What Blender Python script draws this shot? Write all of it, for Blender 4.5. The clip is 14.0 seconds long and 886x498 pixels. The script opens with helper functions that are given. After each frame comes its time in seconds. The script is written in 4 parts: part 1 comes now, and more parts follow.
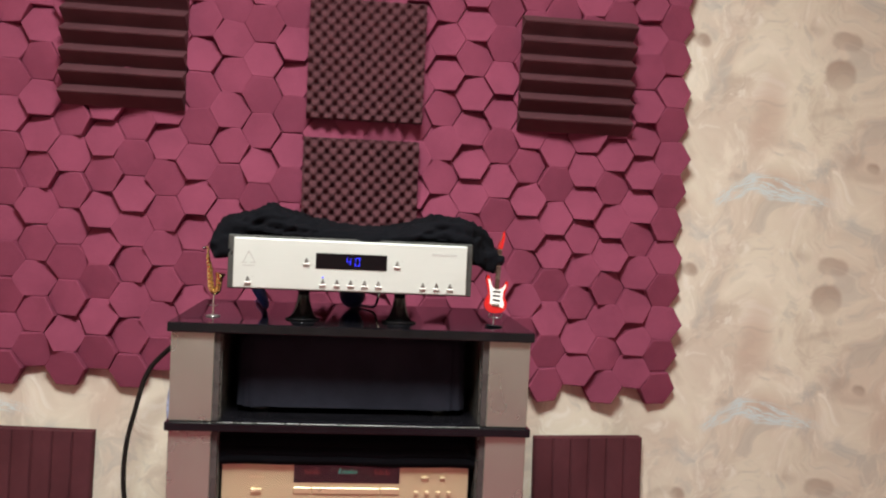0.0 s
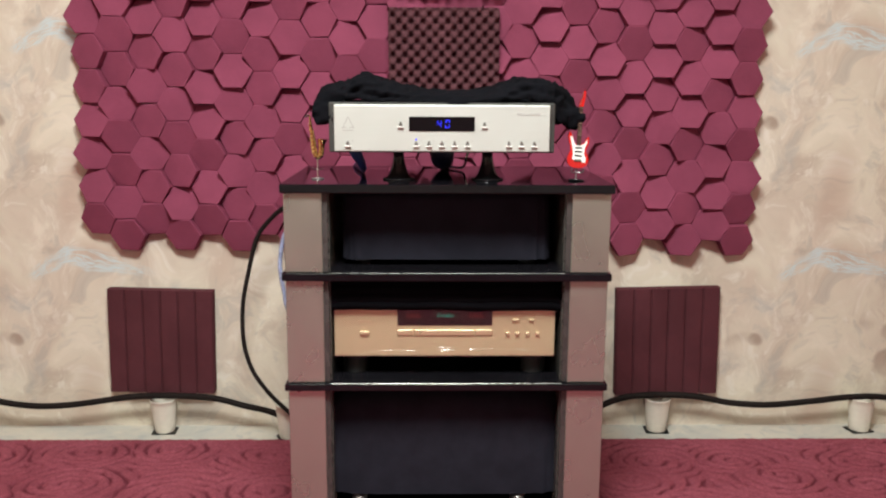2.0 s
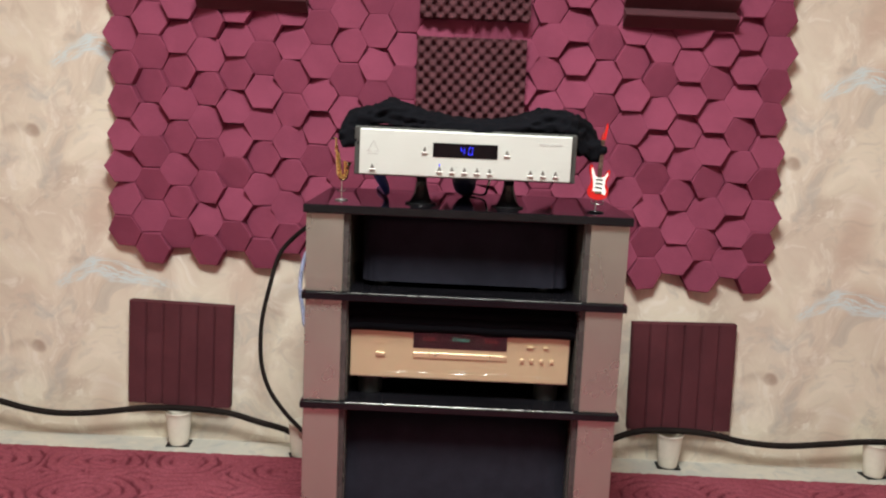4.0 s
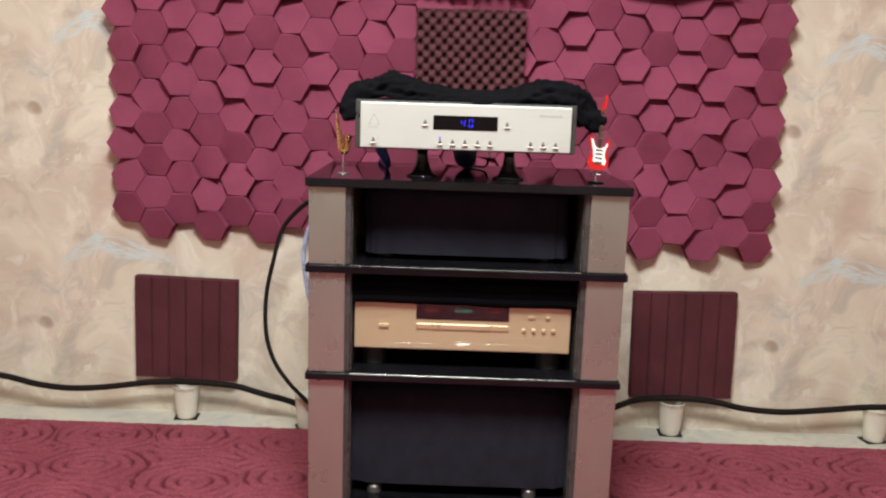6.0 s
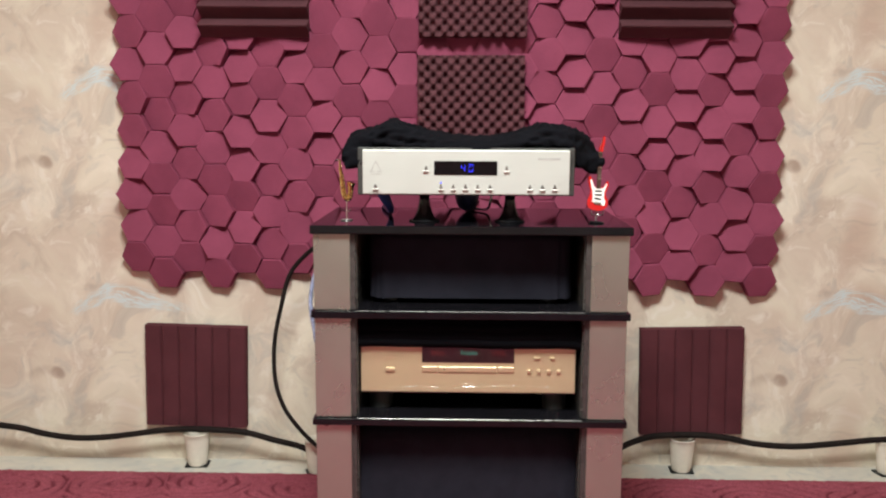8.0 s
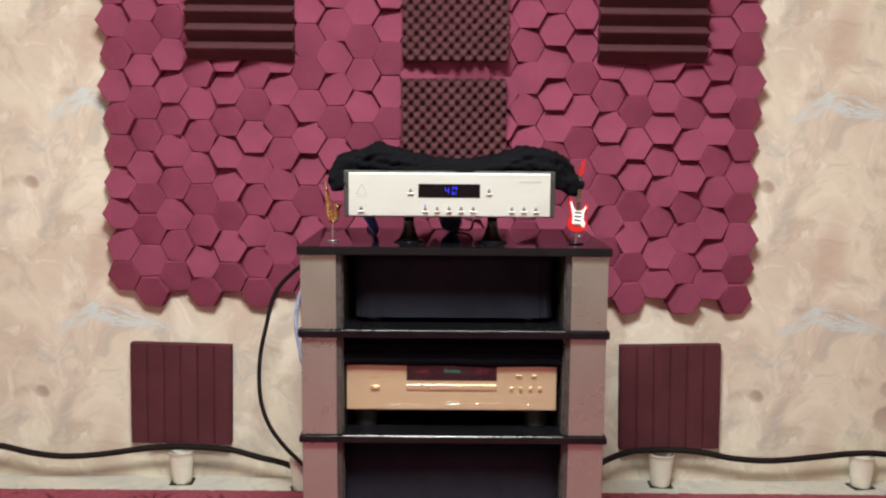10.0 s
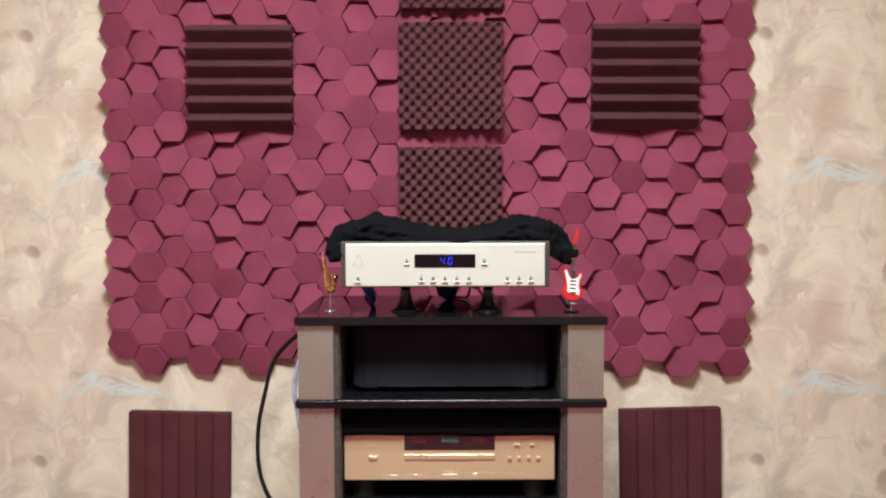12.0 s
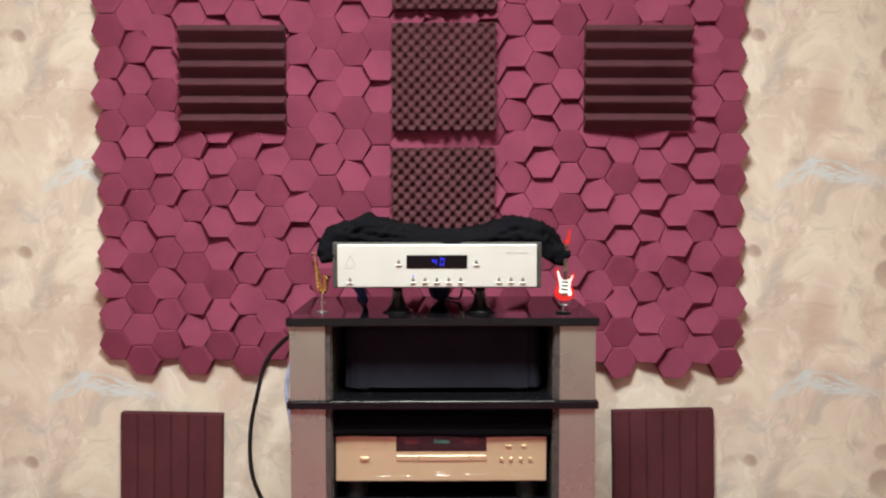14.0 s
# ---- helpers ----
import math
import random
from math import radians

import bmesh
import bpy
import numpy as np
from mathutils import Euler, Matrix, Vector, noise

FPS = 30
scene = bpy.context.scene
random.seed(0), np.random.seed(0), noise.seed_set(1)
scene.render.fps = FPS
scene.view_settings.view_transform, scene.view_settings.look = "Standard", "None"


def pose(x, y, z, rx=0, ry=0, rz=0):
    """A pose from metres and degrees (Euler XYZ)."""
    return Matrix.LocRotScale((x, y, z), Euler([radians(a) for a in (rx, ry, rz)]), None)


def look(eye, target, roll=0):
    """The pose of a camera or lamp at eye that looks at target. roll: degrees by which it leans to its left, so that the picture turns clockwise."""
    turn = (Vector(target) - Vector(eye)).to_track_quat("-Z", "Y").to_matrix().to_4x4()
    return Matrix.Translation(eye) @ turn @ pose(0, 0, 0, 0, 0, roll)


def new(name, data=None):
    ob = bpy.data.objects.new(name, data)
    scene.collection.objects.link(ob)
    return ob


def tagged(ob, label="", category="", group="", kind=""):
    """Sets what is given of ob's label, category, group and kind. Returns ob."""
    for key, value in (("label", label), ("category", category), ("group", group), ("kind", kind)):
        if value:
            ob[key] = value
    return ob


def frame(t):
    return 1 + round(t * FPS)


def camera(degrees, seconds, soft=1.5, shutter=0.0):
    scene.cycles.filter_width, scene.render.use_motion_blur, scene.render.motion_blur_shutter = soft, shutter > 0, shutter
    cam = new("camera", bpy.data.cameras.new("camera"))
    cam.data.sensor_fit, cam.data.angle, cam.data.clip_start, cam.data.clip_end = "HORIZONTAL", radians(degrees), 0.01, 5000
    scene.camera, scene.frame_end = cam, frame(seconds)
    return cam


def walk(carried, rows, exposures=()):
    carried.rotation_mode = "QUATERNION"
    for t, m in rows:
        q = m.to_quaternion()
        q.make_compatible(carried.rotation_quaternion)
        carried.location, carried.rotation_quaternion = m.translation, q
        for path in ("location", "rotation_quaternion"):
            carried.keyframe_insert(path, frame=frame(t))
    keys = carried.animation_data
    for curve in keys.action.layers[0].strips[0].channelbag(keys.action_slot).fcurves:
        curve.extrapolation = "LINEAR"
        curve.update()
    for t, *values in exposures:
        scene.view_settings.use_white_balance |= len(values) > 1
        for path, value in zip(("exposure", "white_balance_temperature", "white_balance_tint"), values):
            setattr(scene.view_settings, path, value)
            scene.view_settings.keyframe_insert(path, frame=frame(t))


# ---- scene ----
cam = camera(54.2, 14.0, soft=2.2)
PATH = [
    (0, (0.076, -0.074, 1.043), (0.289, 1.913, 0.963), 2.7),
    (0.5, (0.065, -0.141, 1.031), (0.297, 1.834, 0.819), -1.2),
    (1, (0.049, -0.174, 1.027), (0.173, 1.808, 0.783), -0.8),
    (1.5, (0.049, -0.176, 1.024), (0.208, 1.798, 0.748), -0.4),
    (2, (0.052, -0.204, 1.024), (0.087, 1.76, 0.651), 0.3),
    (2.2, (0.055, -0.218, 1.021), (0.044, 1.754, 0.691), 0.1),
    (4.5, (0.055, -0.23, 1.021), (0.04, 1.746, 0.714), 2.9),
    (5, (0.05, -0.234, 1.022), (0.019, 1.742, 0.718), 3.1),
    (5.5, (0.056, -0.251, 1.017), (-0.001, 1.71, 0.625), 2.4),
    (6, (0.058, -0.245, 1.021), (0.04, 1.72, 0.65), 1.8),
    (6.5, (0.061, -0.252, 1.031), (0.034, 1.721, 0.704), 1.2),
    (7, (0.068, -0.259, 1.038), (0.035, 1.712, 0.698), 0.3),
    (7.5, (0.066, -0.265, 1.04), (0.03, 1.711, 0.729), 0.3),
    (7.7, (0.074, -0.265, 1.036), (0.028, 1.713, 0.744), 0.3),
    (9.8, (0.073, -0.303, 1.050), (0.057, 1.679, 0.782), -0.2),
    (10, (0.068, -0.308, 1.055), (0.067, 1.676, 0.804), 0.4),
    (10.2, (0.079, -0.309, 1.062), (0.105, 1.678, 0.838), 1.4),
    (10.5, (0.062, -0.314, 1.07), (0.1, 1.676, 0.873), 1.7),
    (11, (0.072, -0.321, 1.087), (0.061, 1.674, 0.947), 0.5),
    (11.5, (0.078, -0.327, 1.091), (0.079, 1.67, 0.97), 0.2),
    (12, (0.08, -0.325, 1.088), (0.075, 1.671, 0.964), -0.2),
    (12.5, (0.081, -0.324, 1.087), (0.085, 1.672, 0.967), 0.0),
    (13, (0.085, -0.324, 1.085), (0.085, 1.673, 0.978), -0.0),
    (13.5, (0.085, -0.326, 1.087), (0.087, 1.671, 0.978), -0.1),
    (14, (0.088, -0.324, 1.088), (0.093, 1.672, 0.966), -0.1),
]
walk(cam, [(t, look(eye, target, roll)) for t, eye, target, roll in PATH], exposures=((0.0, -0.13), (5.0, -0.16), (8.0, -0.12), (11.0, -0.04), (14.0, -0.01)))

# ---- light ----
WALL_Y, ROOM_L, ROOM_R, ROOM_B, CEIL = 2.30, -2.3, 2.5, -2.9, 2.62
world = bpy.data.worlds.new("world")
scene.world = world
world.use_nodes = True
world.node_tree.nodes["Background"].inputs[0].default_value = (0.6, 0.66, 0.8, 1)
world.node_tree.nodes["Background"].inputs[1].default_value = 0.02
LAMP = (-0.03, 0.37, 2.46)
lamp_data = bpy.data.lights.new("ceiling_lamp_glow", "AREA")
lamp_data.shape, lamp_data.size = "DISK", 0.80
lamp_data.energy, lamp_data.color = 119, (0.945, 0.990, 0.945)
lamp_ob = new("ceiling_lamp_glow", lamp_data)
lamp_ob.matrix_world = look(LAMP, (LAMP[0], LAMP[1] + 0.001, 0))


# ---- materials ----
class Nodes:
    """Short hand for node trees."""

    def __init__(self, name):
        self.mat = bpy.data.materials.new(name)
        self.mat.use_nodes = True
        self.tree = self.mat.node_tree
        self.bsdf = self.tree.nodes["Principled BSDF"]

    def node(self, kind, **props):
        n = self.tree.nodes.new(kind)
        for k, v in props.items():
            setattr(n, k, v)
        return n

    def put(self, socket, value):
        if isinstance(value, bpy.types.NodeSocket):
            self.tree.links.new(value, socket)
        elif isinstance(value, (tuple, list)) and len(value) == 3 and socket.type == "RGBA":
            socket.default_value = (*value, 1)
        else:
            socket.default_value = value

    def math(self, op, a, b=0.0, c=0.0):
        n = self.node("ShaderNodeMath", operation=op)
        for s, v in zip(n.inputs, (a, b, c)):
            self.put(s, v)
        return n.outputs[0]

    def coords(self):
        return self.node("ShaderNodeTexCoord").outputs["Object"]

    def place(self):
        return self.node("ShaderNodeNewGeometry").outputs["Position"]

    def split(self, v):
        n = self.node("ShaderNodeSeparateXYZ")
        self.put(n.inputs[0], v)
        return n.outputs

    def join(self, x, y, z):
        n = self.node("ShaderNodeCombineXYZ")
        for s, v in zip(n.inputs, (x, y, z)):
            self.put(s, v)
        return n.outputs[0]

    def noise(self, v, scale, detail=3.0, rough=0.5, w=None, warp=0.0):
        n = self.node("ShaderNodeTexNoise", noise_dimensions="3D" if w is None else "4D")
        self.put(n.inputs["Vector"], v)
        if w is not None:
            self.put(n.inputs["W"], w)
        n.inputs["Scale"].default_value = scale
        n.inputs["Detail"].default_value = detail
        n.inputs["Roughness"].default_value = rough
        n.inputs["Distortion"].default_value = warp
        return n.outputs["Fac"]

    def ramp(self, v, lo, hi, a=0.0, b=1.0):
        n = self.node("ShaderNodeMapRange", interpolation_type="SMOOTHSTEP")
        for s, x in zip(n.inputs, (v, lo, hi, a, b)):
            self.put(s, x)
        return n.outputs[0]

    def mix(self, f, a, b, how="MIX"):
        n = self.node("ShaderNodeMix", data_type="RGBA", blend_type=how)
        self.put(n.inputs[0], f)
        self.put(n.inputs[6], a)
        self.put(n.inputs[7], b)
        return n.outputs[2]

    def bump(self, height, strength, distance):
        n = self.node("ShaderNodeBump")
        self.put(n.inputs["Height"], height)
        n.inputs["Strength"].default_value = strength
        n.inputs["Distance"].default_value = distance
        self.put(self.bsdf.inputs["Normal"], n.outputs[0])

    def set(self, **values):
        for k, v in values.items():
            self.put(self.bsdf.inputs[k.replace("_", " ")], v)
        return self.mat


def plain(name, color, rough=0.5, metal=0.0, vary=0.12, scale=60.0, bump=0.0, coat=0.0):
    m = Nodes(name)
    v = m.coords()
    n = m.noise(v, scale, 4)
    big = m.noise(v, scale * 0.12, 2)
    f = m.math("ADD", m.math("MULTIPLY", n, 0.6), m.math("MULTIPLY", big, 0.4))
    col = m.mix(m.ramp(f, 0.3, 0.7), tuple(c * (1 - vary) for c in color), tuple(min(1, c * (1 + vary)) for c in color))
    r = m.ramp(n, 0.25, 0.75, max(0.02, rough * 0.85), min(1, rough * 1.15))
    if bump:
        m.bump(n, bump, 0.002)
    return m.set(Base_Color=col, Roughness=r, Metallic=metal, Coat_Weight=coat)


def glow(name, color, strength):
    m = Nodes(name)
    return m.set(Base_Color=(0.01, 0.01, 0.01), Emission_Color=color, Emission_Strength=strength)


def wallpaper_material():
    """A printed wallpaper of soft cream, pink and grey swirls that repeats every 1.107 m across and 0.648 m up."""
    m = Nodes("wallpaper")
    U, V = 1.107, 0.648
    x, y, z = m.split(m.place())
    # walls along y carry on with the same print
    a = m.math("ADD", x, m.math("MULTIPLY", m.math("SUBTRACT", y, WALL_Y), 1.0))
    ku, kv = 2 * math.pi / U, 2 * math.pi / V
    ru, rv = 1 / ku, 1 / kv

    def torus(pa, pz):
        cu, su = (m.math("MULTIPLY", m.math(o, m.math("MULTIPLY", pa, ku)), ru) for o in ("COSINE", "SINE"))
        cv, sv = (m.math("MULTIPLY", m.math(o, m.math("MULTIPLY", pz, kv)), rv) for o in ("COSINE", "SINE"))
        return m.join(cu, su, cv), sv

    def moved(pa, pz, amount, scale, seed):
        v, w = torus(m.math("ADD", pa, seed), pz)
        n1 = m.noise(v, scale, 2, 0.5, w)
        v2, w2 = torus(m.math("ADD", pa, seed + 0.37), m.math("ADD", pz, 0.21))
        n2 = m.noise(v2, scale, 2, 0.5, w2)
        return (m.math("ADD", pa, m.math("MULTIPLY", m.math("SUBTRACT", n1, 0.5), amount)),
                m.math("ADD", pz, m.math("MULTIPLY", m.math("SUBTRACT", n2, 0.5), amount)))

    a1, z1 = moved(a, z, 0.30, 4.0, 0.0)
    a2, z2 = moved(a1, z1, 0.14, 11.0, 0.5)
    v, w = torus(a2, z2)
    swirl = m.noise(v, 7.0, 8, 0.62, w)
    v, w = torus(m.math("ADD", a1, 0.3), z1)
    cloud = m.noise(v, 4.2, 4, 0.5, w)
    v, w = torus(m.math("ADD", a2, 0.71), m.math("ADD", z2, 0.1))
    streak = m.noise(v, 14.0, 8, 0.66, w)
    v, w = torus(m.math("ADD", a2, 0.13), m.math("ADD", z2, 0.4))
    vein = m.math("ABSOLUTE", m.math("SUBTRACT", m.noise(v, 9.0, 4, 0.55, w), 0.5))
    col = m.mix(m.ramp(cloud, 0.36, 0.62), (0.80, 0.735, 0.60), (0.69, 0.595, 0.49))
    col = m.mix(m.ramp(swirl, 0.50, 0.66, 0, 0.60), col, (0.53, 0.43, 0.345))
    col = m.mix(m.ramp(swirl, 0.48, 0.35, 0, 0.72), col, (0.88, 0.81, 0.68))
    col = m.mix(m.ramp(streak, 0.52, 0.63, 0, 0.45), col, (0.49, 0.465, 0.42))
    col = m.mix(m.ramp(streak, 0.46, 0.34, 0, 0.70), col, (0.88, 0.83, 0.74))
    col = m.mix(m.math("MULTIPLY", m.ramp(vein, 0.05, 0.0, 0, 0.25), m.ramp(cloud, 0.45, 0.6)), col, (0.86, 0.80, 0.68))

    # the print's marks, each given by its place in one repeat, softened by the same swirl
    b1, c1 = moved(a, z, 0.06, 9.0, 0.2)

    def cell(p, at, size):
        return m.math("SUBTRACT", m.math("MULTIPLY", m.math("FRACT", m.math("ADD", m.math("DIVIDE", m.math("SUBTRACT", p, at), size), 0.5)), size), size / 2)

    def blot(at_a, at_z, wide, high, lean, soft):
        """1 inside an ellipse, 0 outside, and how high up in it a point lies."""
        da, dz = cell(b1, at_a, U), cell(c1, at_z, V)
        c, s = math.cos(radians(lean)), math.sin(radians(lean))
        p = m.math("ADD", m.math("MULTIPLY", da, c / wide), m.math("MULTIPLY", dz, s / wide))
        q = m.math("SUBTRACT", m.math("MULTIPLY", dz, c / high), m.math("MULTIPLY", da, s / high))
        d = m.math("SQRT", m.math("ADD", m.math("MULTIPLY", p, p), m.math("MULTIPLY", q, q)))
        return m.ramp(d, 1.0, 1.0 - soft), p, q

    knot = (0.37, 0.265, 0.205)
    for at_a, at_z, wide, high, lean, power, edge in (
            (1.036, 0.266, 0.028, 0.022, -25, 0.85, 0.5), (0.985, 0.272, 0.055, 0.030, 15, 0.42, 0.8), (1.040, 0.262, 0.015, 0.015, 0, 0.5, 0.9),
            (1.452, 0.850, 0.056, 0.060, 0, 0.75, 0.30), (1.472, 0.948, 0.062, 0.026, -18, 0.62, 0.35), (1.368, 0.975, 0.05, 0.02, 10, 0.32, 0.8),
            (1.575, 0.585, 0.030, 0.022, -15, 0.80, 0.5), (1.52, 0.60, 0.045, 0.026, 20, 0.42, 0.8), (1.15, 0.98, 0.026, 0.024, 0, 0.28, 0.9),
            (1.325, 0.755, 0.016, 0.03, 0, 0.30, 0.9), (1.44, 0.735, 0.09, 0.018, 5, 0.30, 0.9), (1.16, 0.545, 0.05, 0.018, -4, 0.34, 0.9)):
        f, p, q = blot(at_a, at_z, wide, high, lean, edge)
        f = m.math("MULTIPLY", f, m.math("MULTIPLY", m.ramp(q, -1.2, 0.8, 0.35, 1.0), power))
        col = m.mix(f, col, knot)
    for at_a, at_z, wide, high, lean, power in ((1.245, 0.72, 0.075, 0.20, -12, 0.50), (1.30, 0.53, 0.13, 0.055, 5, 0.40), (1.66, 0.52, 0.07, 0.16, -10, 0.32), (1.02, 0.47, 0.05, 0.05, 0, 0.22)):
        f, p, q = blot(at_a, at_z, wide, high, lean, 0.95)
        col = m.mix(m.math("MULTIPLY", f, power), col, (0.52, 0.35, 0.27))
    # grey mist and pale blue wisps that fan out to one side
    for at_a, at_z, wide, high, lean, power in ((1.50, 0.42, 0.18, 0.055, -22, 0.75), (1.43, 0.58, 0.12, 0.055, 10, 0.70), (1.07, 0.38, 0.11, 0.05, -35, 0.65), (0.97, 0.19, 0.13, 0.06, -20, 0.60), (1.08, 0.80, 0.06, 0.09, 0, 0.5)):
        f, p, q = blot(at_a, at_z, wide, high, lean, 0.95)
        f = m.math("MULTIPLY", m.math("MULTIPLY", f, 0.65 * power), m.ramp(streak, 0.38, 0.58))
        col = m.mix(f, col, (0.42, 0.425, 0.42))
    v, w = torus(b1, c1)
    fine = m.noise(v, 26.0, 5, 0.6, w)
    for at_a, at_z, wide, high, lean, power in ((1.17, 0.505, 0.105, 0.036, 30, 0.85), (1.28, 0.512, 0.150, 0.040, -3, 0.95), (1.37, 0.490, 0.120, 0.028, -12, 0.75)):
        f, p, q = blot(at_a, at_z, wide, high, lean, 0.9)
        hair = m.noise(m.join(m.math("MULTIPLY", p, 0.9), m.math("ADD", m.math("MULTIPLY", q, 2.6), m.math("MULTIPLY", m.math("MULTIPLY", p, p), 1.1)), at_a * 7), 1.6, 4, 0.62, warp=0.5)
        hair = m.ramp(m.math("ABSOLUTE", m.math("SUBTRACT", hair, 0.5)), 0.085, 0.01)
        hair = m.math("MAXIMUM", hair, m.ramp(fine, 0.50, 0.64, 0.0, 0.45))
        col = m.mix(m.math("MULTIPLY", m.math("MULTIPLY", m.ramp(f, 0.0, 0.55), hair), power), col, (0.64, 0.75, 0.77))
    f, p, q = blot(1.40, 0.60, 0.010, 0.05, 4, 0.9)
    col = m.mix(m.math("MULTIPLY", f, 0.55), col, (0.86, 0.78, 0.66))
    grain = m.noise(m.place(), 420, 3, 0.6)
    col = m.mix(m.ramp(grain, 0.3, 0.7, 0.0, 0.10), col, (0.55, 0.47, 0.38))
    m.bump(m.math("ADD", grain, m.math("MULTIPLY", streak, 0.8)), 0.25, 0.0015)
    return m.set(Base_Color=col, Roughness=0.62)


def foam_material(name, color, tone=0.10):
    """Open-celled foam: fine pores, patches of fading and a shade of its own for every piece."""
    m = Nodes(name)
    v = m.coords()
    pore = m.noise(v, 900, 2, 0.6)
    patch = m.noise(m.place(), 9, 4, 0.6)
    own = m.node("ShaderNodeObjectInfo").outputs["Random"]
    col = m.mix(m.ramp(patch, 0.3, 0.7), tuple(c * 0.90 for c in color), tuple(c * 1.10 for c in color))
    col = m.mix(m.math("MULTIPLY", own, tone * 2), col, tuple(c * 0.72 for c in color))
    col = m.mix(m.ramp(pore, 0.55, 0.35, 0, 0.5), col, tuple(c * 0.5 for c in color))
    m.bump(pore, 0.6, 0.002)
    return m.set(Base_Color=col, Roughness=0.95, Specular_IOR_Level=0.08)


def carpet_material():
    m = Nodes("carpet_pile")
    p = m.place()
    pile = m.noise(p, 700, 2, 0.7)
    tuft = m.noise(p, 130, 3, 0.6)
    patch = m.noise(p, 6, 3, 0.5)
    col = m.mix(m.ramp(patch, 0.3, 0.7), (0.310, 0.076, 0.104), (0.375, 0.098, 0.132))
    col = m.mix(m.ramp(tuft, 0.35, 0.65, 0, 0.55), col, (0.21, 0.048, 0.066))
    col = m.mix(m.ramp(pile, 0.55, 0.3, 0, 0.5), col, (0.13, 0.025, 0.035))
    # shade of the carved grooves, painted into the colour by height above the floor
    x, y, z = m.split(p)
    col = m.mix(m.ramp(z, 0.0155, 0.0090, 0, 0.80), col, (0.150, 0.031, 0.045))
    m.bump(m.math("ADD", pile, tuft), 0.7, 0.003)
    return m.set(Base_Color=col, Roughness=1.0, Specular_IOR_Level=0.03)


def floor_material():
    m = Nodes("marbled_linoleum")
    p = m.place()
    big = m.noise(p, 3.5, 5, 0.6, warp=1.5)
    vein = m.noise(p, 11, 6, 0.6, warp=2.0)
    col = m.mix(m.ramp(big, 0.35, 0.65), (0.62, 0.58, 0.50), (0.52, 0.52, 0.48))
    col = m.mix(m.ramp(vein, 0.52, 0.68, 0, 0.6), col, (0.40, 0.42, 0.42))
    col = m.mix(m.ramp(vein, 0.42, 0.30, 0, 0.6), col, (0.72, 0.66, 0.55))
    return m.set(Base_Color=col, Roughness=m.ramp(vein, 0.3, 0.7, 0.30, 0.45))


def cloth_material(name, color):
    m = Nodes(name)
    v = m.coords()
    weave = m.noise(v, 1100, 2, 0.6)
    patch = m.noise(v, 18, 4, 0.6)
    col = m.mix(m.ramp(patch, 0.3, 0.7), tuple(0.75 * c for c in color), color)
    m.bump(weave, 0.5, 0.001)
    return m.set(Base_Color=col, Roughness=0.95, Specular_IOR_Level=0.06)


def brushed(name, color, rough, metal=1.0, across=(1, 1, 90), vary=0.06):
    """Brushed metal, with its lines along x."""
    m = Nodes(name)
    x, y, z = m.split(m.coords())
    line = m.noise(m.join(m.math("MULTIPLY", x, across[0]), m.math("MULTIPLY", y, across[1]), m.math("MULTIPLY", z, across[2])), 16, 4, 0.6)
    smudge = m.noise(m.coords(), 22, 4, 0.6)
    col = m.mix(line, tuple(c * (1 - vary) for c in color), tuple(min(1, c * (1 + vary)) for c in color))
    m.bump(line, 0.06, 0.0005)
    return m.set(Base_Color=col, Metallic=metal, Roughness=m.ramp(smudge, 0.3, 0.7, rough * 0.9, rough * 1.15))


WALLPAPER = wallpaper_material()
CEILING_PAINT = plain("ceiling_paint", (0.78, 0.77, 0.74), 0.85, vary=0.03, scale=30)
LINOLEUM = floor_material()
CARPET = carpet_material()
PINK_FOAM = foam_material("burgundy_foam", (0.305, 0.070, 0.125), 0.12)
BROWN_FOAM = foam_material("brown_foam", (0.132, 0.052, 0.062))
MAROON_FOAM = foam_material("maroon_foam", (0.112, 0.035, 0.043))
SIDE = plain("dark_satin_side", (0.055, 0.048, 0.046), 0.28, vary=0.15, scale=30)
CLOTH = cloth_material("black_cotton", (0.0050, 0.0050, 0.0068))
COVER = cloth_material("black_cover_fabric", (0.0220, 0.0215, 0.0310))
GLOSS = plain("black_gloss_lacquer", (0.006, 0.0055, 0.007), 0.05, vary=0.3, scale=40)
LINING = plain("grey_laminate", (0.075, 0.067, 0.060), 0.22, vary=0.06, scale=14)
BACKING = plain("dark_backing", (0.15, 0.14, 0.13), 0.30, vary=0.2)
STRIP = plain("satin_silver_laminate", (0.44, 0.435, 0.38), 0.30, 0.78, vary=0.03, scale=12)
SILVER = brushed("silver_faceplate", (0.575, 0.590, 0.550), 0.45, 0.30)
CASE = plain("charcoal_case", (0.065, 0.064, 0.060), 0.45, 0.4, bump=0.05)
GOLD = brushed("champagne_faceplate", (0.60, 0.480, 0.300), 0.42, 0.40)
GOLD_TRIM = brushed("champagne_trim", (0.72, 0.58, 0.37), 0.30, 0.6)
WINDOW = plain("smoked_window", (0.006, 0.004, 0.005), 0.16)
WINDOW.node_tree.nodes["Principled BSDF"].inputs["Specular IOR Level"].default_value = 0.12
CHROME = plain("chrome", (0.75, 0.74, 0.72), 0.14, 1.0, vary=0.05)
BRASS = plain("polished_gold", (0.96, 0.70, 0.28), 0.14, 1.0, vary=0.08)
CABLE_SHEEN = 0.10
RUBBER = plain("black_rubber", (0.012, 0.012, 0.012), 0.55, bump=0.1)
